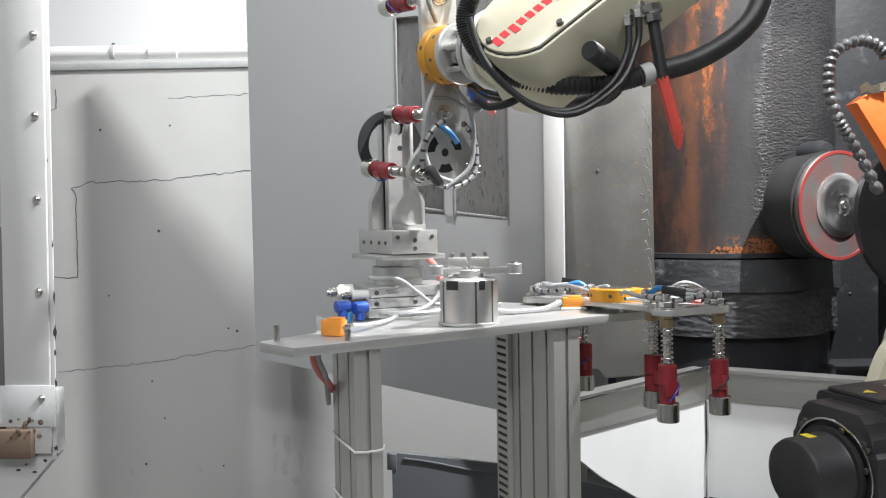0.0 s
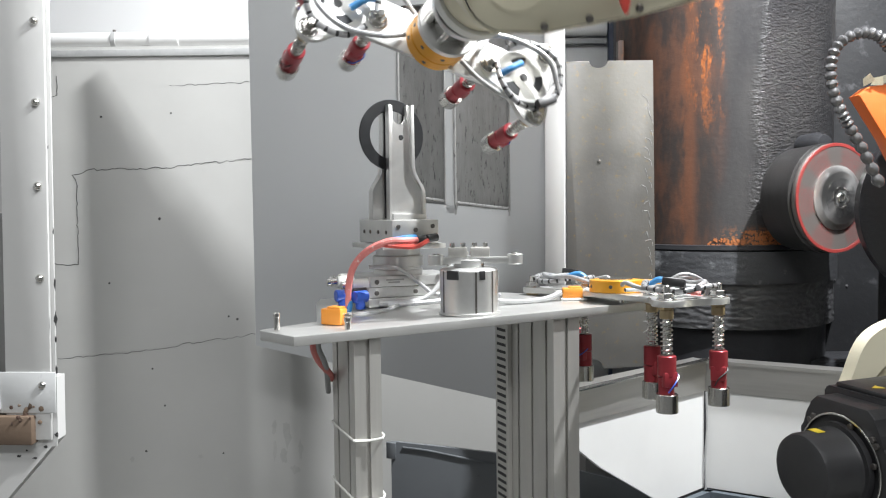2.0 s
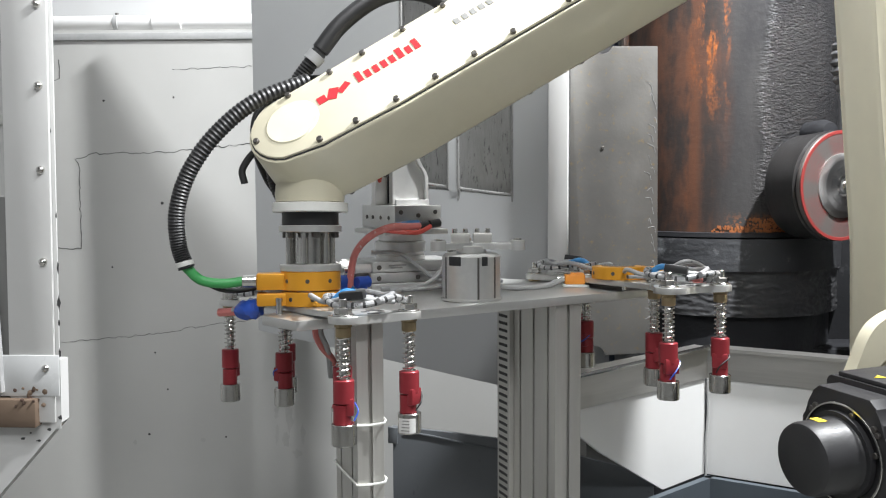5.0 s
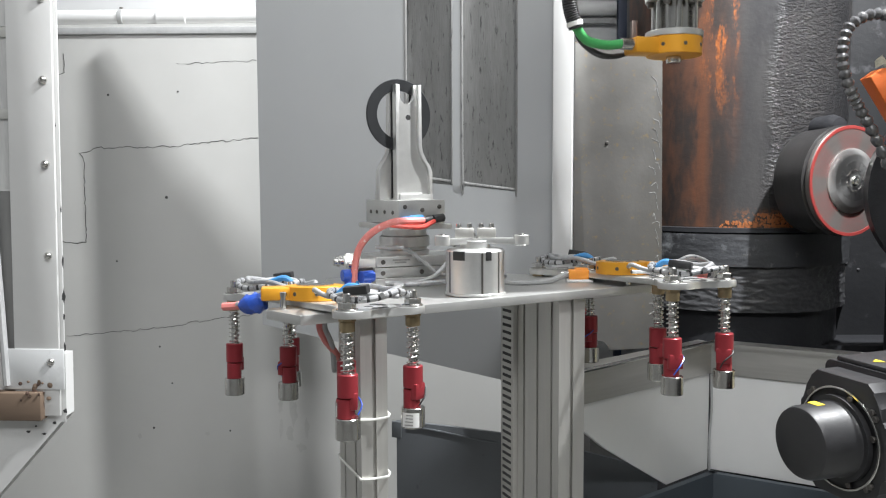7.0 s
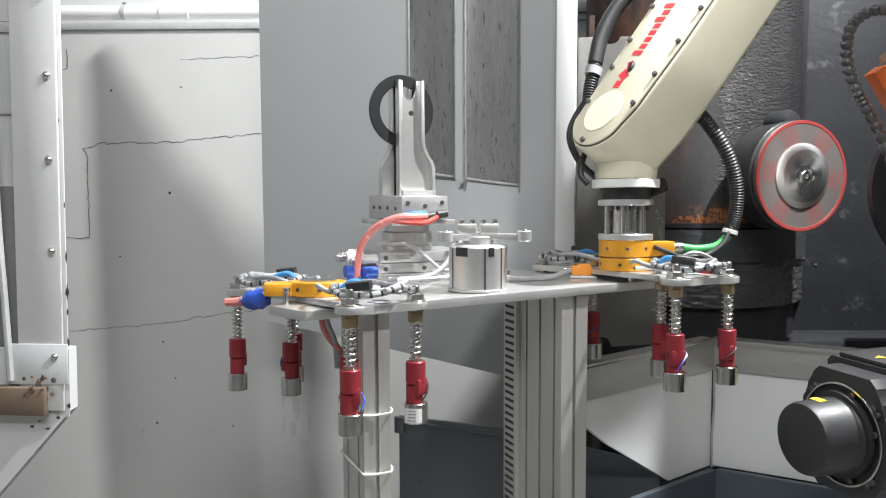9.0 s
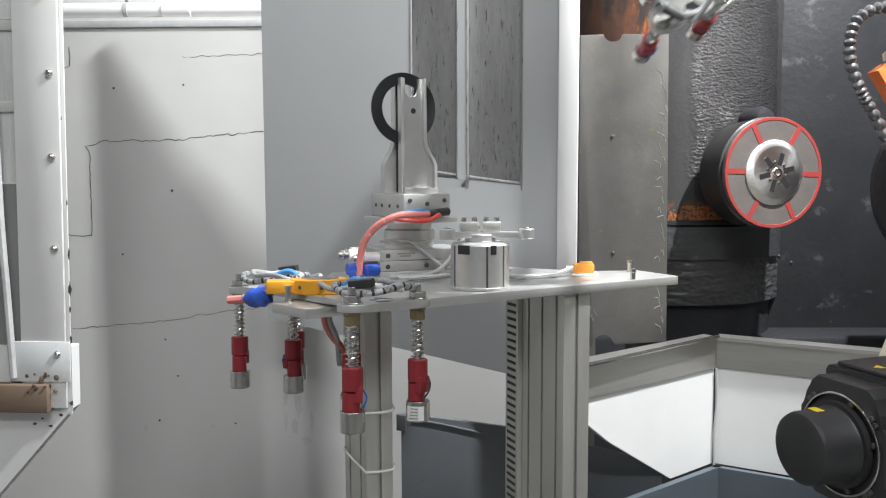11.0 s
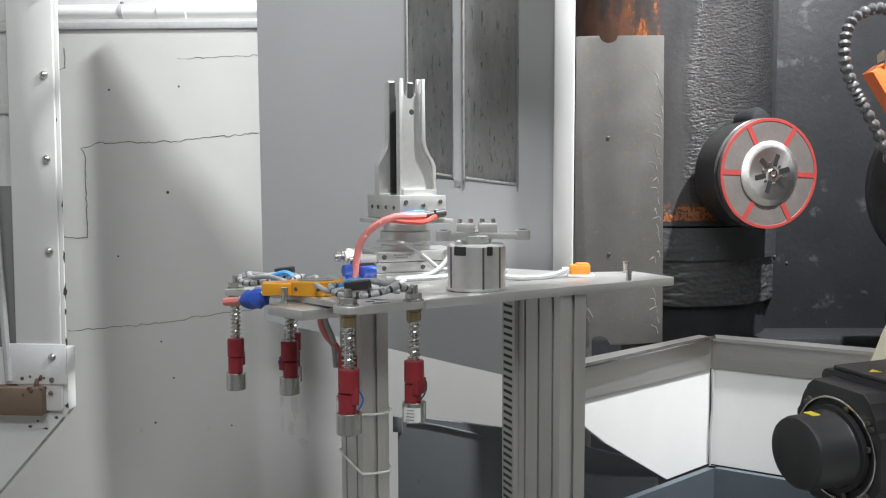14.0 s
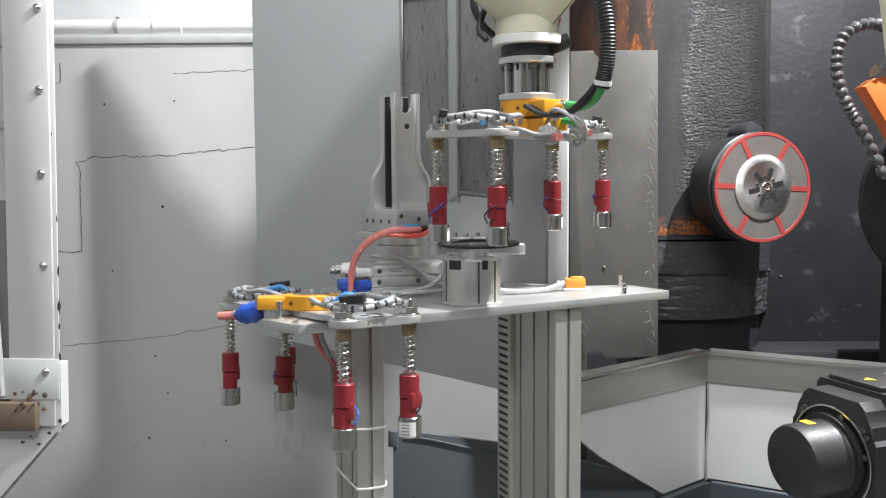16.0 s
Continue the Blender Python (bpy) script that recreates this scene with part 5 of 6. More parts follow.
    if variant:
        for k, (pts, r, mt, lab) in enumerate((([(0.11, -0.02, -0.012), (0.155, -0.035, 0.012), (0.205, -0.025, -0.008), (0.215, 0.0, -0.045), (0.175, 0.012, -0.065), (0.125, 0.012, -0.04)], 0.0048, WRAP, "looped grey wrapped wire"),
                                              ([(0.11, -0.005, -0.010), (0.17, -0.02, 0.004), (0.225, -0.01, -0.020), (0.20, 0.01, -0.050), (0.14, 0.02, -0.030)], 0.0042, GREYHOSE, "looped grey wire"),
                                              ([(0.11, 0.022, -0.008), (0.145, 0.030, -0.014), (0.175, 0.026, -0.026)], 0.0080, GREEN, "green cable stub"),
                                              ([(0.172, 0.027, -0.025), (0.190, 0.022, -0.034), (0.210, 0.018, -0.040)], 0.0075, PINK, "pale pink cable end"))):
            bm = bmesh.new()
            add_tube(bm, [bd @ Vector(q) for q in pts], r, 8)
            part("wire_loop", bm, mt, t, lab)
    return t


TOOL_A = magnet_tool(0)
TOOL_B = magnet_tool(1)


# ---- the robot ----
BASE = Vector((1.10, 1.80, 0.0))


def robot():
    r = thing("robot_arm", "cream six-axis industrial robot with black motor and hoses", "robot", pose(*BASE))
    # pedestal and base
    bm = bmesh.new()
    add_box(bm, -0.25, 0.35, -0.2, 0.3, 0.0, 0.32, 0.01)
    part("pedestal", bm, TANKGREY, r, "dark steel pedestal")
    bm = bmesh.new()
    add_lathe(bm, [(0.20, 0.32), (0.20, 0.36), (0.15, 0.40), (0.14, 0.52), (0.17, 0.58), (0.17, 0.66)], 40, pose(0.12, 0.06, 0))
    part("base", bm, CREAM, r)
    # shoulder motor
    m = new("shoulder_motor", None)
    m.parent = r
    m.empty_display_size = 0.05
    bm = bmesh.new()
    add_lathe(bm, [(0.058, 0.0), (0.066, 0.004), (0.069, 0.012), (0.070, 0.075), (0.073, 0.080), (0.082, 0.080), (0.082, 0.092)], 48)
    part("end_cap", bm, BLACKPAINT, m, "round black motor end cap")
    bm = bmesh.new()
    add_ring(bm, 0.0935, 0.098, 0.089, 0.0955, 48)
    part("cap_ring", bm, STEEL, m, "bright sealing ring")
    bm = bmesh.new()
    quarter = [(0.105, 0.048), (0.094, 0.054), (0.092, 0.078), (0.082, 0.086), (0.078, 0.104), (0.062, 0.118)]
    out = quarter + [(-x, y) for x, y in reversed(quarter)] + [(-x, -y) for x, y in quarter] + [(x, -y) for x, y in reversed(quarter)]
    add_prism(bm, out, 0.096, 0.150, bevel=0.003)
    part("motor_flange", bm, BLACKPAINT, m)
    bm = bmesh.new()
    add_prism(bm, rounded(-0.098, 0.098, -0.110, 0.128, 0.012), 0.150, 0.46, bevel=0.003)
    part("motor_body", bm, BLACKPAINT, m, "finned black motor body")
    for k in range(5):
        bm = bmesh.new()
        add_box(bm, -0.110, -0.097, -0.085 + 0.04 * k, -0.068 + 0.04 * k, 0.17, 0.46, 0.002)
        part("cooling_fin", bm, BLACKPAINT, m)
    bm = bmesh.new()
    add_box(bm, -0.055, 0.075, 0.127, 0.138, 0.155, 0.44, 0.004)
    part("terminal_cover", bm, BLACKPAINT, m)
    for a in (42, 49, 138, 145, 222, 229, 318, 325):
        bm = bmesh.new()
        add_cyl(bm, 0.0062, 0.004, 0.016, 6, pose(0.102 * math.cos(radians(a)), 0.102 * math.sin(radians(a)), 0.086))
        part("flange_bolt", bm, DARKSTEEL, m)
    for a in (30, 110, 165, 250, 320):
        bm = bmesh.new()
        add_cyl(bm, 0.006, 0.0, 0.006, 10, pose(0.086 * math.cos(radians(a)), 0.086 * math.sin(radians(a)), 0.086))
        part("motor_bolt", bm, DARKSTEEL, m)
    bm = bmesh.new()
    add_prism(bm, [(-0.012, 0.0), (0.014, 0.0), (0.014, 0.018), (-0.012, 0.018)], 0, 0.0008, pose(0.003, 0.0696, 0.03, -90, 0, 0) @ pose(0, -0.022, 0))
    part("warning_sticker", bm, YELLOW, m, "yellow warning sticker")
    bm = bmesh.new()
    add_prism(bm, [(-0.012, 0.0), (0.012, 0.0), (0.0, 0.020)], 0, 0.0008, pose(0.0, 0.1385, 0.19, -90, 0, 0))
    part("warning_sticker", bm, YELLOW, m, "yellow triangular sticker")
    bm = bmesh.new()
    add_box(bm, -0.030, 0.030, 0.1382, 0.1390, 0.25, 0.30)
    part("rating_label", bm, LABEL_W, m, "white rating label")
    bm = bmesh.new()
    add_cyl(bm, 0.010, 0.0, 0.012, 6, pose(0.07, 0.098, 0.20, -90, 0, 0))
    part("motor_bolt", bm, DARKSTEEL, m)
    # curved cream casting behind the motor, with a channel along its flank; origin under the robot's base
    sc = new("shoulder_casting", None)
    sc.parent = r
    sc.empty_display_size = 0.05
    outer = smooth_line([(-0.300, 0.62, 0), (-0.276, 0.745, 0), (-0.246, 0.823, 0), (-0.221, 0.891, 0), (-0.191, 0.927, 0), (-0.138, 0.952, 0), (-0.05, 0.972, 0), (0.10, 0.985, 0)], 5)
    mid = smooth_line([(-0.275, 0.62, 0), (-0.238, 0.745, 0), (-0.205, 0.815, 0), (-0.165, 0.862, 0), (-0.120, 0.892, 0), (-0.05, 0.912, 0), (0.10, 0.925, 0)], 5)
    inner = smooth_line([(-0.235, 0.62, 0), (-0.190, 0.745, 0), (-0.150, 0.800, 0), (-0.105, 0.835, 0), (-0.04, 0.855, 0), (0.10, 0.868, 0)], 5)
    for name, a, b, y0, y1 in (("casting_rim", outer, mid, -0.10, -0.055), ("casting_web", mid, inner, -0.070, -0.055), ("casting_lip", inner, [q - Vector((-0.014, 0.018, 0)) for q in inner], -0.095, -0.055)):
        bm = bmesh.new()
        add_prism(bm, [(q.x, q.y) for q in a] + [(q.x, q.y) for q in reversed(b)], -y1, -y0, pose(0, 0, 0, 90, 0, 0), bevel=0.004)
        part(name, bm, CREAM, sc)
    # upper arm: from the shoulder, along its x
    u = new("upper_arm", None)
    u.parent = r
    u.empty_display_size = 0.05
    bm = bmesh.new()
    out = arc(0.0, 0.0, 0.17, 100, 260, 14) + [(0.35, -0.125), (1.2, -0.11)] + arc(1.45, 0.0, 0.14, -80, 80, 12) + [(1.2, 0.11), (0.35, 0.125)]
    add_prism(bm, out, -0.09, 0.09, pose(0, 0, 0, 90, 0, 0), bevel=0.025)
    part("arm_casting", bm, CREAM, u, "cream cast upper arm")
    bm = bmesh.new()
    add_cyl(bm, 0.10, -0.13, 0.13, 36, pose(0, 0, 0, 90, 0, 0), ch=0.01)
    part("shoulder_joint", bm, CREAM, u)
    bm = bmesh.new()
    add_cyl(bm, 0.11, -0.13, 0.13, 36, pose(1.45, 0, 0, 90, 0, 0), ch=0.01)
    part("elbow_joint", bm, CREAM, u)
    # forearm: origin on the wrist's pitch axis, x to the elbow
    f = new("forearm", None)
    f.parent = r
    f.empty_display_size = 0.05
    bm = bmesh.new()
    out = arc(0.0, 0.0, 0.102, 112, 238, 12) + [(0.03, -0.110), (0.20, -0.122), (1.55, -0.13), (1.55, 0.11), (0.30, 0.094)]
    add_prism(bm, out, -0.069, 0.080, pose(0, 0, 0, 90, 0, 0), bevel=0.007)
    part("forearm_casting", bm, CREAM, f, "cream cast forearm")
    for s in (-1, 1):
        side = 0.0765 if s > 0 else -0.0875
        bm = bmesh.new()
        o2 = arc(0.0, 0.0, 0.094, 112, 238, 10) + [(0.03, -0.102), (0.20, -0.114), (0.80, -0.117), (0.80, 0.093), (0.30, 0.086)]
        add_prism(bm, o2, 0.069 if s > 0 else 0.080, 0.076 if s > 0 else 0.087, pose(0, 0, 0, 90, 0, 0) if s < 0 else pose(0, 0, 0, -90, 0, 0) @ Matrix.Diagonal((1, -1, 1, 1)), bevel=0.003)
        part("side_cover", bm, CREAM, f, "bolted side cover")
        # thin dark slab stands in for the shade in the gap round the cover
        bm = bmesh.new()
        g0 = 0.0675 if s > 0 else 0.0785
        o3 = arc(0.0, 0.0, 0.096, 112, 238, 10) + [(0.03, -0.1045), (0.20, -0.1165), (0.803, -0.1195), (0.803, 0.0955), (0.30, 0.0885)]
        add_prism(bm, o3, g0, g0 + 0.0032, pose(0, 0, 0, 90, 0, 0) if s < 0 else pose(0, 0, 0, -90, 0, 0) @ Matrix.Diagonal((1, -1, 1, 1)))
        part("cover_gap_line", bm, CRACK, f, "dark line for the shaded gap under the cover")
        for x, z in ((-0.083, 0.0), (0.02, 0.078), (0.03, -0.092), (0.12, 0.075), (0.11, -0.099), (0.20, 0.076), (0.20, -0.104), (0.29, -0.105), (0.30, 0.077), (0.38, -0.106), (0.40, 0.078), (0.47, -0.107), (0.50, 0.080), (0.60, 0.081), (0.60, -0.108)):
            bm = bmesh.new()
            add_cyl(bm, 0.0065, 0.0, 0.008, 10, along((x, side - 0.001 * s, z), (x, s, z)))
            part("cover_bolt", bm, DARKSTEEL, f)
        # maker's mark and model line as plain bars
        for k, (w, hh, tilt) in enumerate(((0.020, 0.022, 0), (0.022, 0.032, 30), (0.030, 0.016, -30))):
            bm = bmesh.new()
            add_box(bm, -w / 2, w / 2, -0.0006, 0.0006, -hh / 2, hh / 2, 0, pose(0.075 + 0.026 * k if s < 0 else 0.090 + 0.026 * k, side, 0.012, 0, tilt, 0))
            part("mark", bm, LOGO_RED, f, "red maker's mark")
        for k in range(8):
            bm = bmesh.new()
            hh = (0.034 if k in (0, 5, 7) else 0.024) * (1.0 if s < 0 else 0.75)
            x = 0.165 + 0.0195 * k if s < 0 else 0.062 - 0.0195 * k
            add_box(bm, x - 0.0065, x + 0.0065, -0.0006, 0.0006, 0.0, hh, 0, pose(0, side, 0.0))
            part("mark_bar", bm, LOGO_RED, f, "red lettering bar")
        for k in range(6):
            bm = bmesh.new()
            x = 0.40 + 0.020 * k
            add_box(bm, x - 0.006, x + 0.006, -0.0006, 0.0006, 0.004, 0.022, 0, pose(0, side, 0.0))
            part("mark_bar", bm, PRINT_GREY, f, "grey lettering bar")
    bm = bmesh.new()
    add_cyl(bm, 0.062, -0.0660, 0.0895, 36, pose(0.0, 0, 0, 90, 0, 0), ch=0.006)
    part("wrist_boss", bm, CREAM, f)
    # hoses carried on the forearm's back
    bm = bmesh.new()
    add_tube(bm, [(-0.05, 0.13, -0.07), (-0.09, 0.105, -0.055), (-0.105, 0.065, -0.02), (-0.09, 0.02, 0.025), (-0.045, -0.0209, 0.0739), (0.04, -0.056, 0.136), (0.12, -0.081, 0.161), (0.2, -0.101, 0.186), (0.285, -0.106, 0.196), (0.35, -0.096, 0.186), (0.4, -0.076, 0.146), (0.42, -0.046, 0.096)], 0.0165, 14, 24, ridge=0.07)
    part("corrugated_hose", bm, BLACK, f, "thick black corrugated hose")
    bm = bmesh.new()
    add_tube(bm, [(0.13, -0.084, 0.165), (0.2, -0.101, 0.186), (0.285, -0.106, 0.196), (0.35, -0.096, 0.186), (0.4, -0.076, 0.146), (0.42, -0.046, 0.096)], 0.0195, 14)
    part("hose_sleeve", bm, BLACK, f, "smooth black sleeve over the hose")
    bm = bmesh.new()
    add_tube(bm, [(0.1, -0.076, 0.156), (0.12, -0.081, 0.161)], 0.021, 14, 2)
    part("hose_tie", bm, GREYHOSE, f, "grey tape round the hose")
    for k in (0, 1):
        o = 0.012 * k
        bm = bmesh.new()
        add_tube(bm, [(0.132 + 2 * o, -0.005, 0.105), (0.10 + 2 * o, -0.03, 0.13), (0.04 + o, -0.047, 0.15 + o), (-0.045, -0.042, 0.145 + o), (-0.097, -0.006, 0.105 + o), (-0.117, 0.048, 0.05 + o), (-0.113, 0.092, 0.015), (-0.094, 0.131, -0.02)], 0.0062, 10)
        part("air_hose", bm, BLACK, f, "thin black air hose loop")
        bm = bmesh.new()
        add_lathe(bm, [(0.013, 0.0), (0.013, 0.012), (0.010, 0.014), (0.010, 0.03)], 6, along((0.148 + 2 * o, 0.008, 0.085), (0.120 + 2 * o, -0.014, 0.115)))
        part("hose_gland", bm, STEEL, f)
    bm = bmesh.new()
    add_tube(bm, [(-0.155, -0.006, 0.004), (-0.142, -0.025, 0.026), (-0.096, -0.034, 0.044), (-0.051, -0.02, 0.045)], 0.0075, 10)
    part("air_hose", bm, BLACK, f)
    bm = bmesh.new()
    add_lathe(bm, [(0.020, 0.0), (0.020, 0.012), (0.015, 0.016), (0.015, 0.03)], 8, along((0.185, 0.0, 0.105), (0.158, -0.032, 0.14)))
    part("hose_gland", bm, STEEL, f)
    # a capped hose that dangles from the forearm
    h = new("capped_hose", None)
    h.parent = r
    h.empty_display_size = 0.03
    bm = bmesh.new()
    add_tube(bm, [(0.0, 0.0, 0.0), (-0.030, -0.038, 0.039), (-0.055, -0.070, 0.071)], 0.0105, 10)
    part("hose_stub", bm, BLACK, h)
    bm = bmesh.new()
    add_tube(bm, [(-0.053, -0.068, 0.068), (-0.073, -0.101, 0.103), (-0.092, -0.133, 0.135)], 0.0115, 8, 6)
    add_lathe(bm, [(0.0115, 0), (0.008, 0.018), (0.003, 0.032)], 8, along((-0.092, -0.133, 0.135), (-0.111, -0.156, 0.157)))
    part("red_tape_end", bm, REDTUBE, h, "hose end wrapped in bright red tape")
    # wrist: same axes as the tool that it carries
    w = new("wrist", None)
    w.parent = r
    w.empty_display_size = 0.05
    bm = bmesh.new()
    add_lathe(bm, [(0.060, 0.186), (0.072, 0.188), (0.074, 0.205), (0.070, 0.24), (0.075, 0.30), (0.06, 0.35)], 40)
    part("wrist_casting", bm, CREAM, w, "cream wrist casting")
    bm = bmesh.new()
    add_cyl(bm, 0.080, 0.166, 0.186, 40)
    part("wrist_cover", bm, WHITE_PL, w, "white wrist cover ring")
    bm = bmesh.new()
    add_cyl(bm, 0.060, 0.138, 0.166, 40)
    part("seal_ring", bm, BLACK, w, "black seal ring")
    bm = bmesh.new()
    add_cyl(bm, 0.066, 0.124, 0.138, 40)
    part("flange_disc", bm, ALU, w, "aluminium flange disc")
    bm = bmesh.new()
    add_cyl(bm, 0.038, 0.056, 0.124, 36)
    part("adapter", bm, STEEL, w, "polished adapter tube")
    for k in range(6):
        a = radians(60 * k + 15)
        bm = bmesh.new()
        add_cyl(bm, 0.0075, 0.056, 0.124, 14, pose(0.046 * math.cos(a), 0.046 * math.sin(a), 0))
        part("adapter_post", bm, STEEL, w)
        bm = bmesh.new()
        add_cyl(bm, 0.008, 0.112, 0.124, 10, pose(0.054 * math.cos(a + .5), 0.054 * math.sin(a + .5), 0))
        part("flange_bolt", bm, DARKSTEEL, w)
    bm = bmesh.new()
    add_cyl(bm, 0.065, 0.042, 0.056, 40)
    part("changer_flange", bm, ALU, w, "aluminium flange")
    bm = bmesh.new()
    add_cyl(bm, 0.063, 0.002, 0.042, 48)
    part("changer_master", bm, ORANGE, w, "orange anodised tool changer master")
    bd = pose(0, 0, 0, 0, 0, 243)
    bm = bmesh.new()
    add_box(bm, 0.050, 0.112, -0.030, 0.030, 0.003, 0.038, 0.003, bd)
    part("connector_block", bm, ORANGE, w, "orange connector block")
    for k in range(8):
        a = radians(45 * k + 10)
        bm = bmesh.new()
        add_cyl(bm, 0.0045, 0.0, 0.0015, 10, along((0.0625 * math.cos(a), 0.0625 * math.sin(a), 0.022), (math.cos(a), math.sin(a), 0.022)))
        part("disc_hole", bm, DARKSTEEL, w)
    bm = bmesh.new()
    add_cyl(bm, 0.017, -0.014, 0.002, 20)
    part("locking_stub", bm, STEEL, w)
    # green signal cable into black corrugated hose, and two thin black air hoses
    bm = bmesh.new()
    add_cyl(bm, 0.013, 0.0, 0.03, 14, bd @ along((0.112, 0.012, 0.022), (1, 0.012, 0.022)))
    part("cable_gland", bm, STEEL, w)
    loop = [(0.14, 0.012, 0.022), (0.18, 0.012, 0.018), (0.225, 0.012, 0.026), (0.255, 0.014, 0.055)]
    bm = bmesh.new()
    add_tube(bm, [bd @ Vector(q) for q in loop], 0.0105, 12)
    part("green_cable", bm, GREEN, w, "green signal cable")
    bm = bmesh.new()
    add_tube(bm, [bd @ Vector(q) for q in ((0.252, 0.014, 0.05), (0.268, 0.014, 0.10), (0.270, 0.014, 0.17), (0.245, 0.012, 0.25), (0.19, 0.01, 0.33), (0.11, 0.0, 0.40), (0.0, -0.02, 0.45))], 0.0165, 14, 22, ridge=0.07)
    part("corrugated_hose", bm, BLACK, w, "black corrugated hose")
    bm = bmesh.new()
    add_ring(bm, 0.015, 0.0185, -0.005, 0.005, 20, bd @ along((0.256, 0.014, 0.06), (0.27, 0.014, 0.11)))
    part("hose_tie", bm, WHITE_PL, w, "white cable tie")
    for y in (-0.014, -0.026):
        bm = bmesh.new()
        add_tube(bm, [bd @ Vector(q) for q in ((0.06, y - 0.02, 0.026), (0.12, y - 0.016, 0.004), (0.18, y, 0.002), (0.23, y + 0.012, 0.03), (0.256, 0.008, 0.07))], 0.0052, 10)
        part("air_hose", bm, BLACK, w, "thin black air hose")
    return r, m, u, f, w, h, sc


ROBOT, MOTOR, UPPER, FORE, WRIST, CAPPED, CASTING = robot()


# ---- what moves ----
def frame_of(p, z, x):
    """A pose at p with its z axis along z and its x axis near x."""
    z = Vector(z).normalized()
    y = z.cross(Vector(x)).normalized()
    x = y.cross(z)
    return Matrix(((x.x, y.x, z.x, p[0]), (x.y, y.y, z.y, p[1]), (x.z, y.z, z.z, p[2]), (0, 0, 0, 1)))


def frame_x(p, x, z):
    """A pose at p with its x axis along x and its z axis near z."""
    x = Vector(x).normalized()
    y = Vector(z).cross(x).normalized()
    z = x.cross(y)
    return Matrix(((x.x, y.x, z.x, p[0]), (x.y, y.y, z.y, p[1]), (x.z, y.z, z.z, p[2]), (0, 0, 0, 1)))


# the robot's head: seconds, pose of the tool changer, forearm's direction, forearm's upper side
A_DOWN, B_UP = 4.9, 9.0
DOCK_A = pose(-0.286, 1.700, 0.9935, -3.0, 0, 0) @ pose(0, 0, 0, 0, 0, -51.4)
DOCK_B = pose(0.418, 1.940, 1.0205, -2.0, 0, 0) @ pose(0, 0, 0, 0, 0, 117.2)
F0 = ((0.78, 0.10, 0.60), (0.50, -0.66, -0.54))
FZ = ((0.80, 0.09, 0.57), (0.52, -0.78, -0.36))
FA = ((0.84, 0.08, 0.50), (0.50, -0.86, -0.10))
FB = ((0.95, 0.10, 0.26), (-0.05, -0.50, 0.86))
FC = ((0.94, 0.16, 0.30), (-0.35, 0.10, 0.93))
FM = ((0.80, -0.20, 0.55), (0.30, -0.10, -0.95))
FN = ((0.82, -0.25, 0.50), (-0.10, 0.60, -0.60))
F1 = ((0.85, 0.10, 0.50), (-0.43, 0.64, 0.60))
F2 = ((0.56, 0.10, 0.82), (-0.41, 0.89, 0.17))
FQ = ((0.79, -0.27, 0.55), (-0.42, 0.70, 0.50))
HOLD_A = frame_of((0.023, 1.762, 1.552), (0.548, -0.828, -0.117), (-0.024, -0.155, 0.988))
HOLD_B = frame_of((0.006, 1.748, 1.558), (0.521, -0.847, -0.108), (-0.075, -0.172, 0.982))
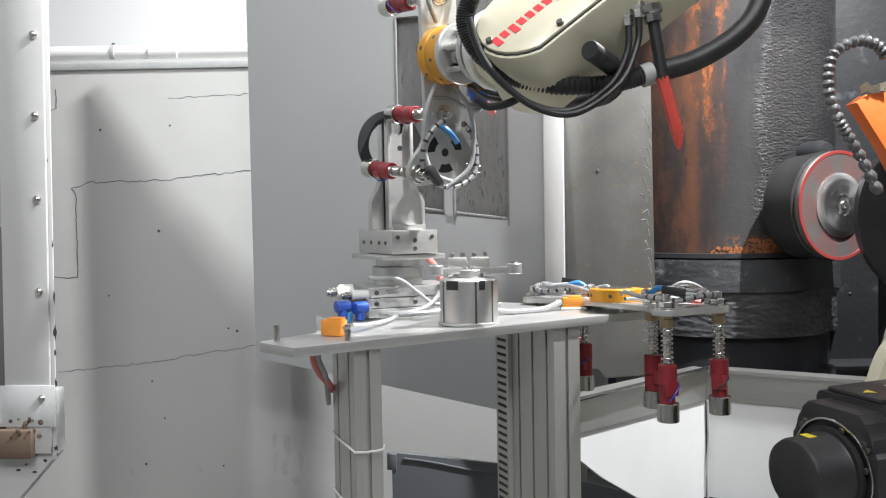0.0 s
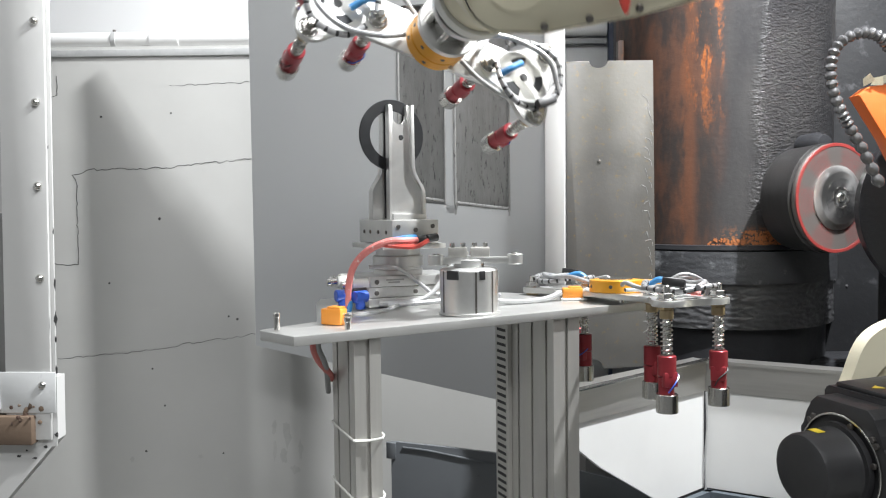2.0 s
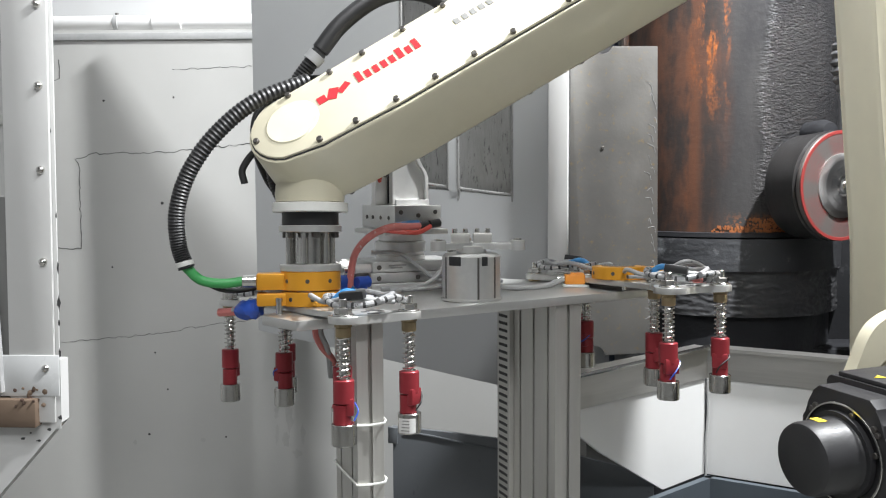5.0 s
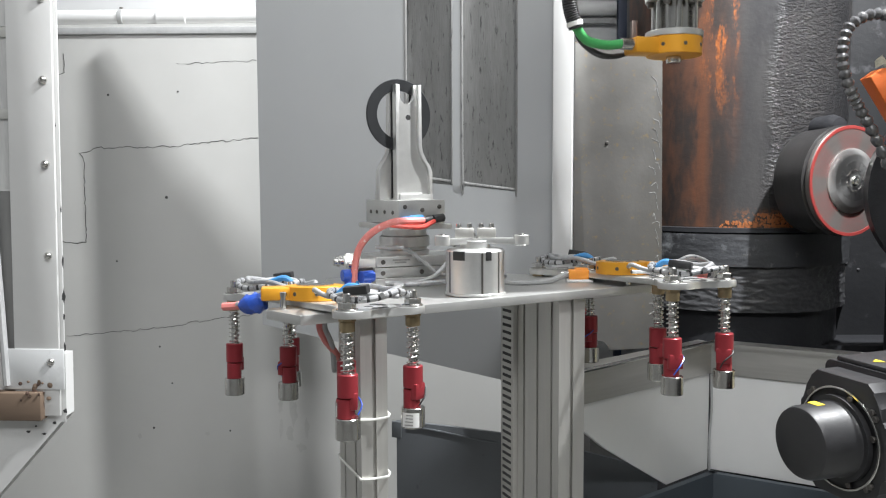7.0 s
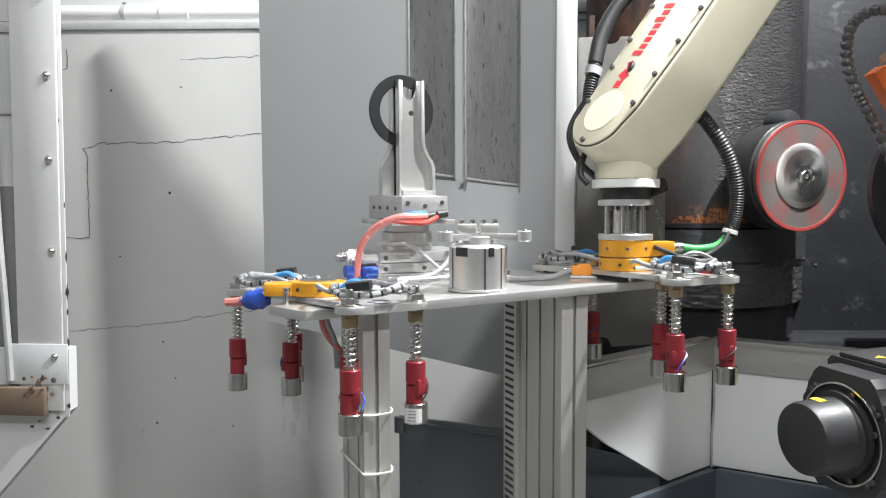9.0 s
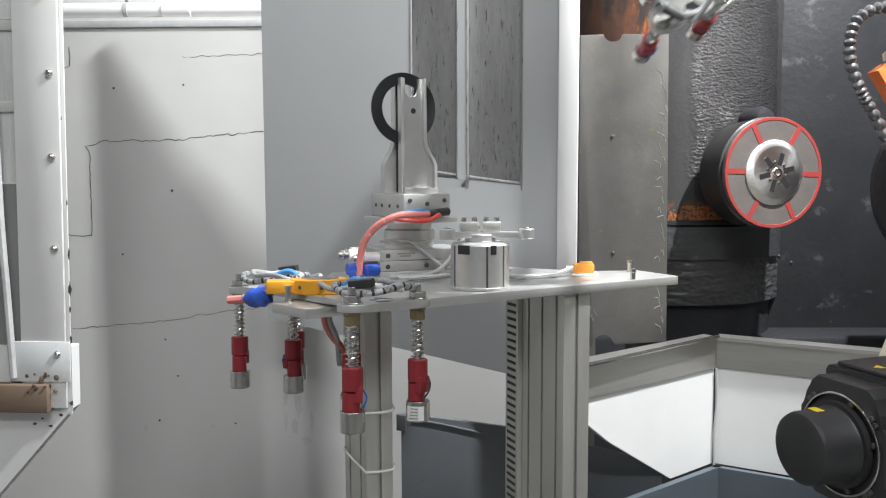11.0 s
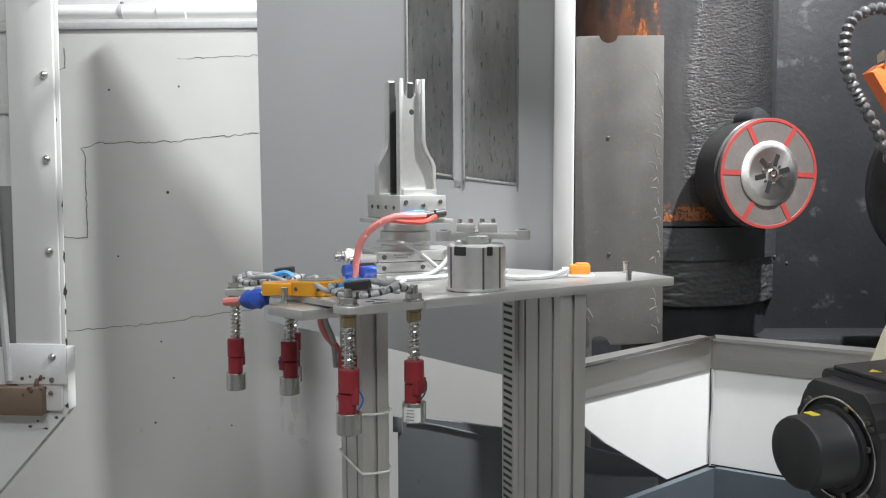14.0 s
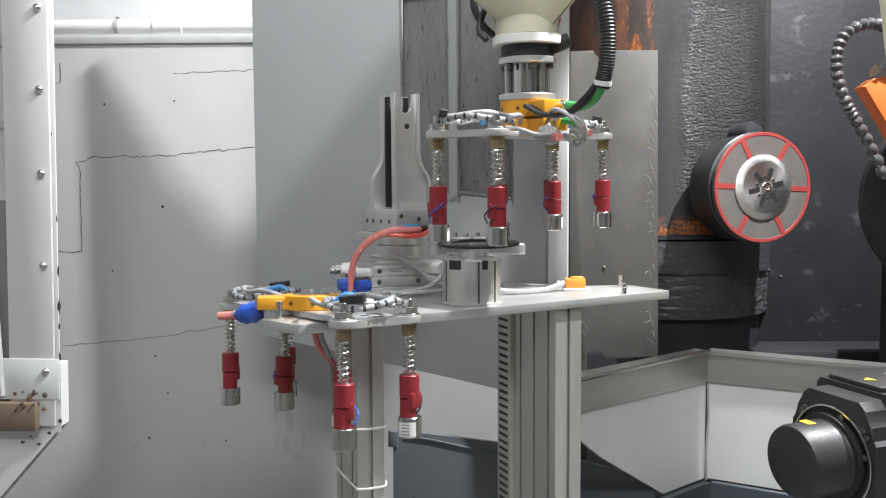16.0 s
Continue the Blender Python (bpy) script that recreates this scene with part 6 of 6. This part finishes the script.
HEAD = [
    (0.00, HOLD_A, *F0),
    (0.48, HOLD_A, *F0),
    (0.76, frame_of((0.066, 1.698, 1.543), (0.548, -0.828, -0.117), (-0.024, -0.155, 0.988)), *F0),
    (1.05, frame_of((0.071, 1.700, 1.546), (0.540, -0.832, -0.120), (-0.060, -0.175, 0.975)), *F0),
    (1.30, frame_of((0.071, 1.710, 1.549), (0.416, -0.896, -0.154), (-0.303, -0.296, 0.906)), *FZ),
    (1.60, frame_of((0.058, 1.690, 1.533), (0.340, -0.938, -0.071), (-0.692, -0.300, 0.657)), *FA),
    (2.00, frame_of((0.001, 1.667, 1.550), (0.378, -0.902, 0.207), (-0.901, -0.306, 0.309)), *FB),
    (2.40, frame_of((-0.071, 1.645, 1.573), (0.422, -0.777, 0.466), (-0.816, -0.550, -0.177)), *FC),
    (2.70, frame_of((-0.068, 1.637, 1.561), (0.246, -0.608, 0.755), (-0.435, -0.765, -0.474)), *FC),
    (3.00, frame_of((-0.065, 1.719, 1.572), (0.112, -0.257, 0.960), (0.265, -0.923, -0.278)), *F1),
    (3.50, frame_of((-0.188, 1.678, 1.531), (0.041, -0.059, 0.997), (0.554, -0.829, -0.072)), *F1),
    (4.00, frame_of((-0.284, 1.711, 1.314), (0.030, 0.011, 1.000), (0.602, -0.798, -0.009)), *F1),
    (4.20, frame_of((-0.290, 1.717, 1.109), (-0.011, 0.034, 0.999), (0.611, -0.791, 0.034)), *F1),
    (4.50, DOCK_A, *F1),
    (5.00, DOCK_A, *F1),
    (5.50, pose(-0.277, 1.762, 1.334, 0, 0, -51.4), *F1),
    (5.90, pose(0.170, 1.790, 1.520, 0, 0, -41.4), *F1),
    (6.30, pose(0.385, 1.855, 1.537, 0, 0, -43.4), *F1),
    (6.60, pose(0.450, 1.872, 1.528, 0, 0, -46.4), *F1),
    (7.00, pose(0.520, 1.890, 1.497, 0, 0, -46.4), *F1),
    (7.20, pose(0.508, 1.896, 1.462, 0, 0, -60.0), *F2),
    (7.30, pose(0.494, 1.899, 1.440, 0, 0, -80.0), *F2),
    (7.40, pose(0.478, 1.900, 1.419, 0, 0, -112.0), *F2),
    (7.50, pose(0.460, 1.900, 1.400, 0, 0, -152.0), *F2),
    (7.60, pose(0.450, 1.905, 1.380, 0, 0, -192.0), *F2),
    (7.70, pose(0.441, 1.909, 1.358, 0, 0, -216.0), *F2),
    (7.90, pose(0.424, 1.920, 1.327, 0, 0, -236.0), *F2),
    (8.10, pose(0.420, 1.940, 1.272, 0, 0, -242.8), *F2),
    (8.30, pose(0.423, 1.957, 1.124, 0, 0, -242.8), *F2),
    (8.50, DOCK_B, *F2),
    (9.00, DOCK_B, *F2),
    (9.20, pose(0.423, 1.967, 1.044, 0, 0, 117.2), *F2),
    (9.60, pose(0.473, 1.967, 1.269, 0, 0, 117.2), *F2),
    (10.10, pose(0.620, 1.900, 1.750, 0, 0, 137.2), *F2),
    (10.70, frame_of((0.560, 1.86, 1.90), (0.2, -0.75, 0.6), (-0.5, 0.3, 0.6)), *FM),
    (11.30, frame_of((0.303, 1.844, 1.696), (-0.150, -0.975, -0.10), (-0.107, -0.08, 0.986)), *F0),
    (11.60, frame_of((0.217, 1.830, 1.639), (0.384, -0.880, -0.279), (0.016, -0.296, 0.955)), *F0),
    (12.00, frame_of((0.155, 1.735, 1.554), (0.601, -0.788, -0.133), (0.005, -0.162, 0.987)), *F0),
    (12.30, frame_of((0.056, 1.770, 1.579), (0.587, -0.800, -0.125), (-0.07, -0.204, 0.976)), *F0),
    (12.50, HOLD_B, *F0),
    (13.15, HOLD_B, *F0),
    (13.40, frame_of((0.021, 1.764, 1.623), (0.564, -0.813, -0.146), (-0.035, -0.201, 0.979)), *F0),
    (13.60, frame_of((0.037, 1.770, 1.761), (0.558, -0.815, -0.157), (0.048, -0.157, 0.986)), *F0),
    (13.90, frame_of((0.060, 1.78, 2.03), (0.45, -0.85, -0.1), (0.1, -0.15, 0.98)), *F0),
    (14.35, frame_of((0.230, 1.84, 1.93), (0.0, -0.95, 0.25), (0.45, -0.1, 0.88)), *FM),
    (14.80, frame_of((0.299, 1.929, 1.737), (-0.410, -0.722, 0.557), (0.814, -0.015, 0.58)), *FN),
    (15.20, frame_of((0.237, 1.827, 1.775), (-0.170, -0.262, 0.950), (0.892, 0.368, 0.261)), *F1),
    (15.50, frame_of((0.212, 1.842, 1.699), (-0.042, -0.118, 0.992), (0.823, 0.559, 0.101)), *FQ),
    (15.70, frame_of((0.203, 1.862, 1.492), (-0.025, -0.080, 0.996), (0.712, 0.698, 0.070)), *F2),
    (15.86, frame_of((0.193, 1.876, 1.392), (-0.012, -0.050, 0.998), (0.610, 0.791, 0.046)), *F2),
    (16.00, frame_of((0.191, 1.879, 1.377), (-0.009, -0.043, 0.999), (0.573, 0.819, 0.041)), *F2),
]
SHOULDER_SHIFT = [(0.0, 0.09), (0.9, 0.07), (1.6, 0.10), (2.4, 0.15), (3.5, 0.15), (4.0, 0.05), (4.5, 0.03), (5.3, 0.05), (6.3, 0.20), (9.2, 0.22), (11.3, 0.10), (13.2, 0.09), (14.5, 0.14), (15.4, 0.18), (16.0, 0.20)]
MOTOR_ROWS = [(0.0, 0.0, 0.0), (1.0, 0.0, 0.0), (1.5, 0.006, -0.001), (2.2, 0.022, -0.008), (3.5, 0.0255, -0.011), (4.4, 0.026, -0.013), (6.3, 0.006, 0.008), (7.0, 0.009, 0.013), (9.0, 0.0075, 0.014), (11.3, 0.0, -0.010), (13.2, 0.0, -0.011), (14.5, 0.0015, -0.018), (16.0, 0.0, -0.006)]

CASTING_SHIFT = [(0.0, 0.053), (0.9, 0.053), (1.5, 0.028), (2.0, 0.004), (3.5, 0.0), (4.4, -0.006), (5.2, 0.03), (6.3, 0.13), (9.2, 0.13), (10.5, 0.08), (11.3, 0.06), (14.0, 0.06), (15.0, 0.10), (16.0, 0.13)]


def motions():
    inv = ROBOT.matrix_basis.inverted()
    walk(WRIST, [(t, inv @ m) for t, m, d, s in HEAD])
    fore, upper = [], []

    def shift(t):
        for (t0, a0), (t1, a1) in zip(SHOULDER_SHIFT, SHOULDER_SHIFT[1:]):
            if t0 <= t <= t1:
                return a0 + (a1 - a0) * (t - t0) / (t1 - t0)
        return SHOULDER_SHIFT[-1][1]

    for t, m, d, s in HEAD:
        c = m @ Vector((0, 0, 0.30))
        d = Vector(d).normalized()
        g = frame_x(c, d, s)
        fore.append((t, inv @ g))
        e = c + d * 1.5
        shoulder = Vector((1.10 + shift(t), 1.86, 0.74))
        upper.append((t, inv @ frame_x(shoulder, e - shoulder, (-1.0, 0.0, 0.3))))
    walk(FORE, fore)
    hang = frame_x((0, 0, 0), *F0)
    walk(CAPPED, [(t, Matrix.Translation(g @ Vector((0.175, -0.012, 0.118))) @ hang) for t, g in fore])
    walk(UPPER, upper)
    a = [(t, m) for t, m in ((round(t, 2), m) for t, m, d, s in HEAD) if t <= A_DOWN]
    walk(TOOL_A, a + [(A_DOWN + 0.1, DOCK_A), (16.0, DOCK_A)])
    walk(TOOL_B, [(0.0, DOCK_B), (B_UP, DOCK_B)] + [(t, m) for t, m, d, s in HEAD if t > B_UP])
    # the gripper head turns round once at the start
    g0 = GRIP.matrix_basis.copy()
    back = pose(0, 0, 0, 0, 0, -180)
    walk(GRIP, [(0.0, g0 @ back), (0.85, g0 @ back), (0.98, g0 @ pose(0, 0, 0, 0, 0, -100)), (1.0, g0 @ pose(0, 0, 0, 0, 0, -82)), (1.12, g0), (16.0, g0)])
    # its jaws open to let the ring go
    for jaw, s in ((JAW_F, -1), (JAW_B, 1)):
        shut, wide = pose(0, 0.0150 * s, 0.090), pose(0, 0.0290 * s, 0.090)
        walk(jaw, [(0.0, shut), (12.75, shut), (12.95, wide), (16.0, wide)])
    # the ring rests in the jaws, then leaves on the second tool's magnets
    v = HOLD_B.to_3x3().inverted() @ RING_REST.col[0].to_3d()
    grip = pose(-HALF, 0, -0.270, 0, 0, math.degrees(math.atan2(v.y, v.x)))
    walk(RING, [(0.0, RING_REST), (12.5, RING_REST), (13.15, HOLD_B @ grip)] + [(t, m @ grip) for t, m, d, s in HEAD if t > 13.2])
    # the machine sways to and fro, then shifts sideways as its wheel runs down
    m0 = MACHINE.matrix_basis.copy()
    sway = [(0.1 * i, -0.0369 + 0.0335 * math.cos(3.3963 * 0.1 * i - -0.7345)) for i in range(84)]
    sway += [(8.5, -0.0949), (8.8, -0.1523), (9.0, -0.1923), (9.2, -0.2272), (9.7, -0.2729), (10.3, -0.2944), (11.3, -0.3010), (16.0, -0.3010)]
    walk(MACHINE, [(t, Matrix.Translation((x, 0, -0.03 * min(0.0, x + 0.05))) @ m0) for t, x in sway])
    w0 = WHEEL.matrix_basis.copy()
    # the head stands turned aside at first and swings square as the machine shifts
    aside = [(0.0, 8.0), (8.2, 8.0), (8.8, 5.0), (9.3, 2.3), (9.9, 0.0), (16.0, 0.0)]

    def turned(t, m):
        a = next(a0 + (a1 - a0) * (t - t0) / (t1 - t0) for (t0, a0), (t1, a1) in zip(aside, aside[1:]) if t0 <= t <= t1)
        p = m.translation.copy()
        return Matrix.Translation(p + Vector((-0.012 * a / 8.0, 0, -0.002 * a / 8.0))) @ pose(0, 0, 0, 0, 0, a) @ Matrix.Translation(-p) @ m

    for ob in (DRUM, DRUM_GUARD):
        m1 = ob.matrix_basis.copy()
        walk(ob, [(t, turned(t, m1)) for t, a in aside])
    rows, angle = [], 0.0
    for k in range(0, 331):
        t = k / 30
        rows.append((t, turned(t, w0) @ pose(0, 0, 0, 0, 0, angle)))
        angle += 79.0 if t < 8.3 else max(0.0, 79.0 * (10.8 - t) / 2.5)
    walk(WHEEL, rows + [(16.0, rows[-1][1])])
    # the shoulder motor sways with the robot's first axis
    mm = inv @ pose(0.641, 1.47, 0.709, 0, 0, 0) @ frame_of((0, 0, 0), (0.95, 0.31, 0.02), (-0.31, 0.95, 0))
    walk(CASTING, [(t, pose(dx, -0.02, 0.0)) for t, dx in CASTING_SHIFT])
    walk(MOTOR, [(t, Matrix.Translation((dx, 0, dz)) @ mm) for t, dx, dz in MOTOR_ROWS])


motions()
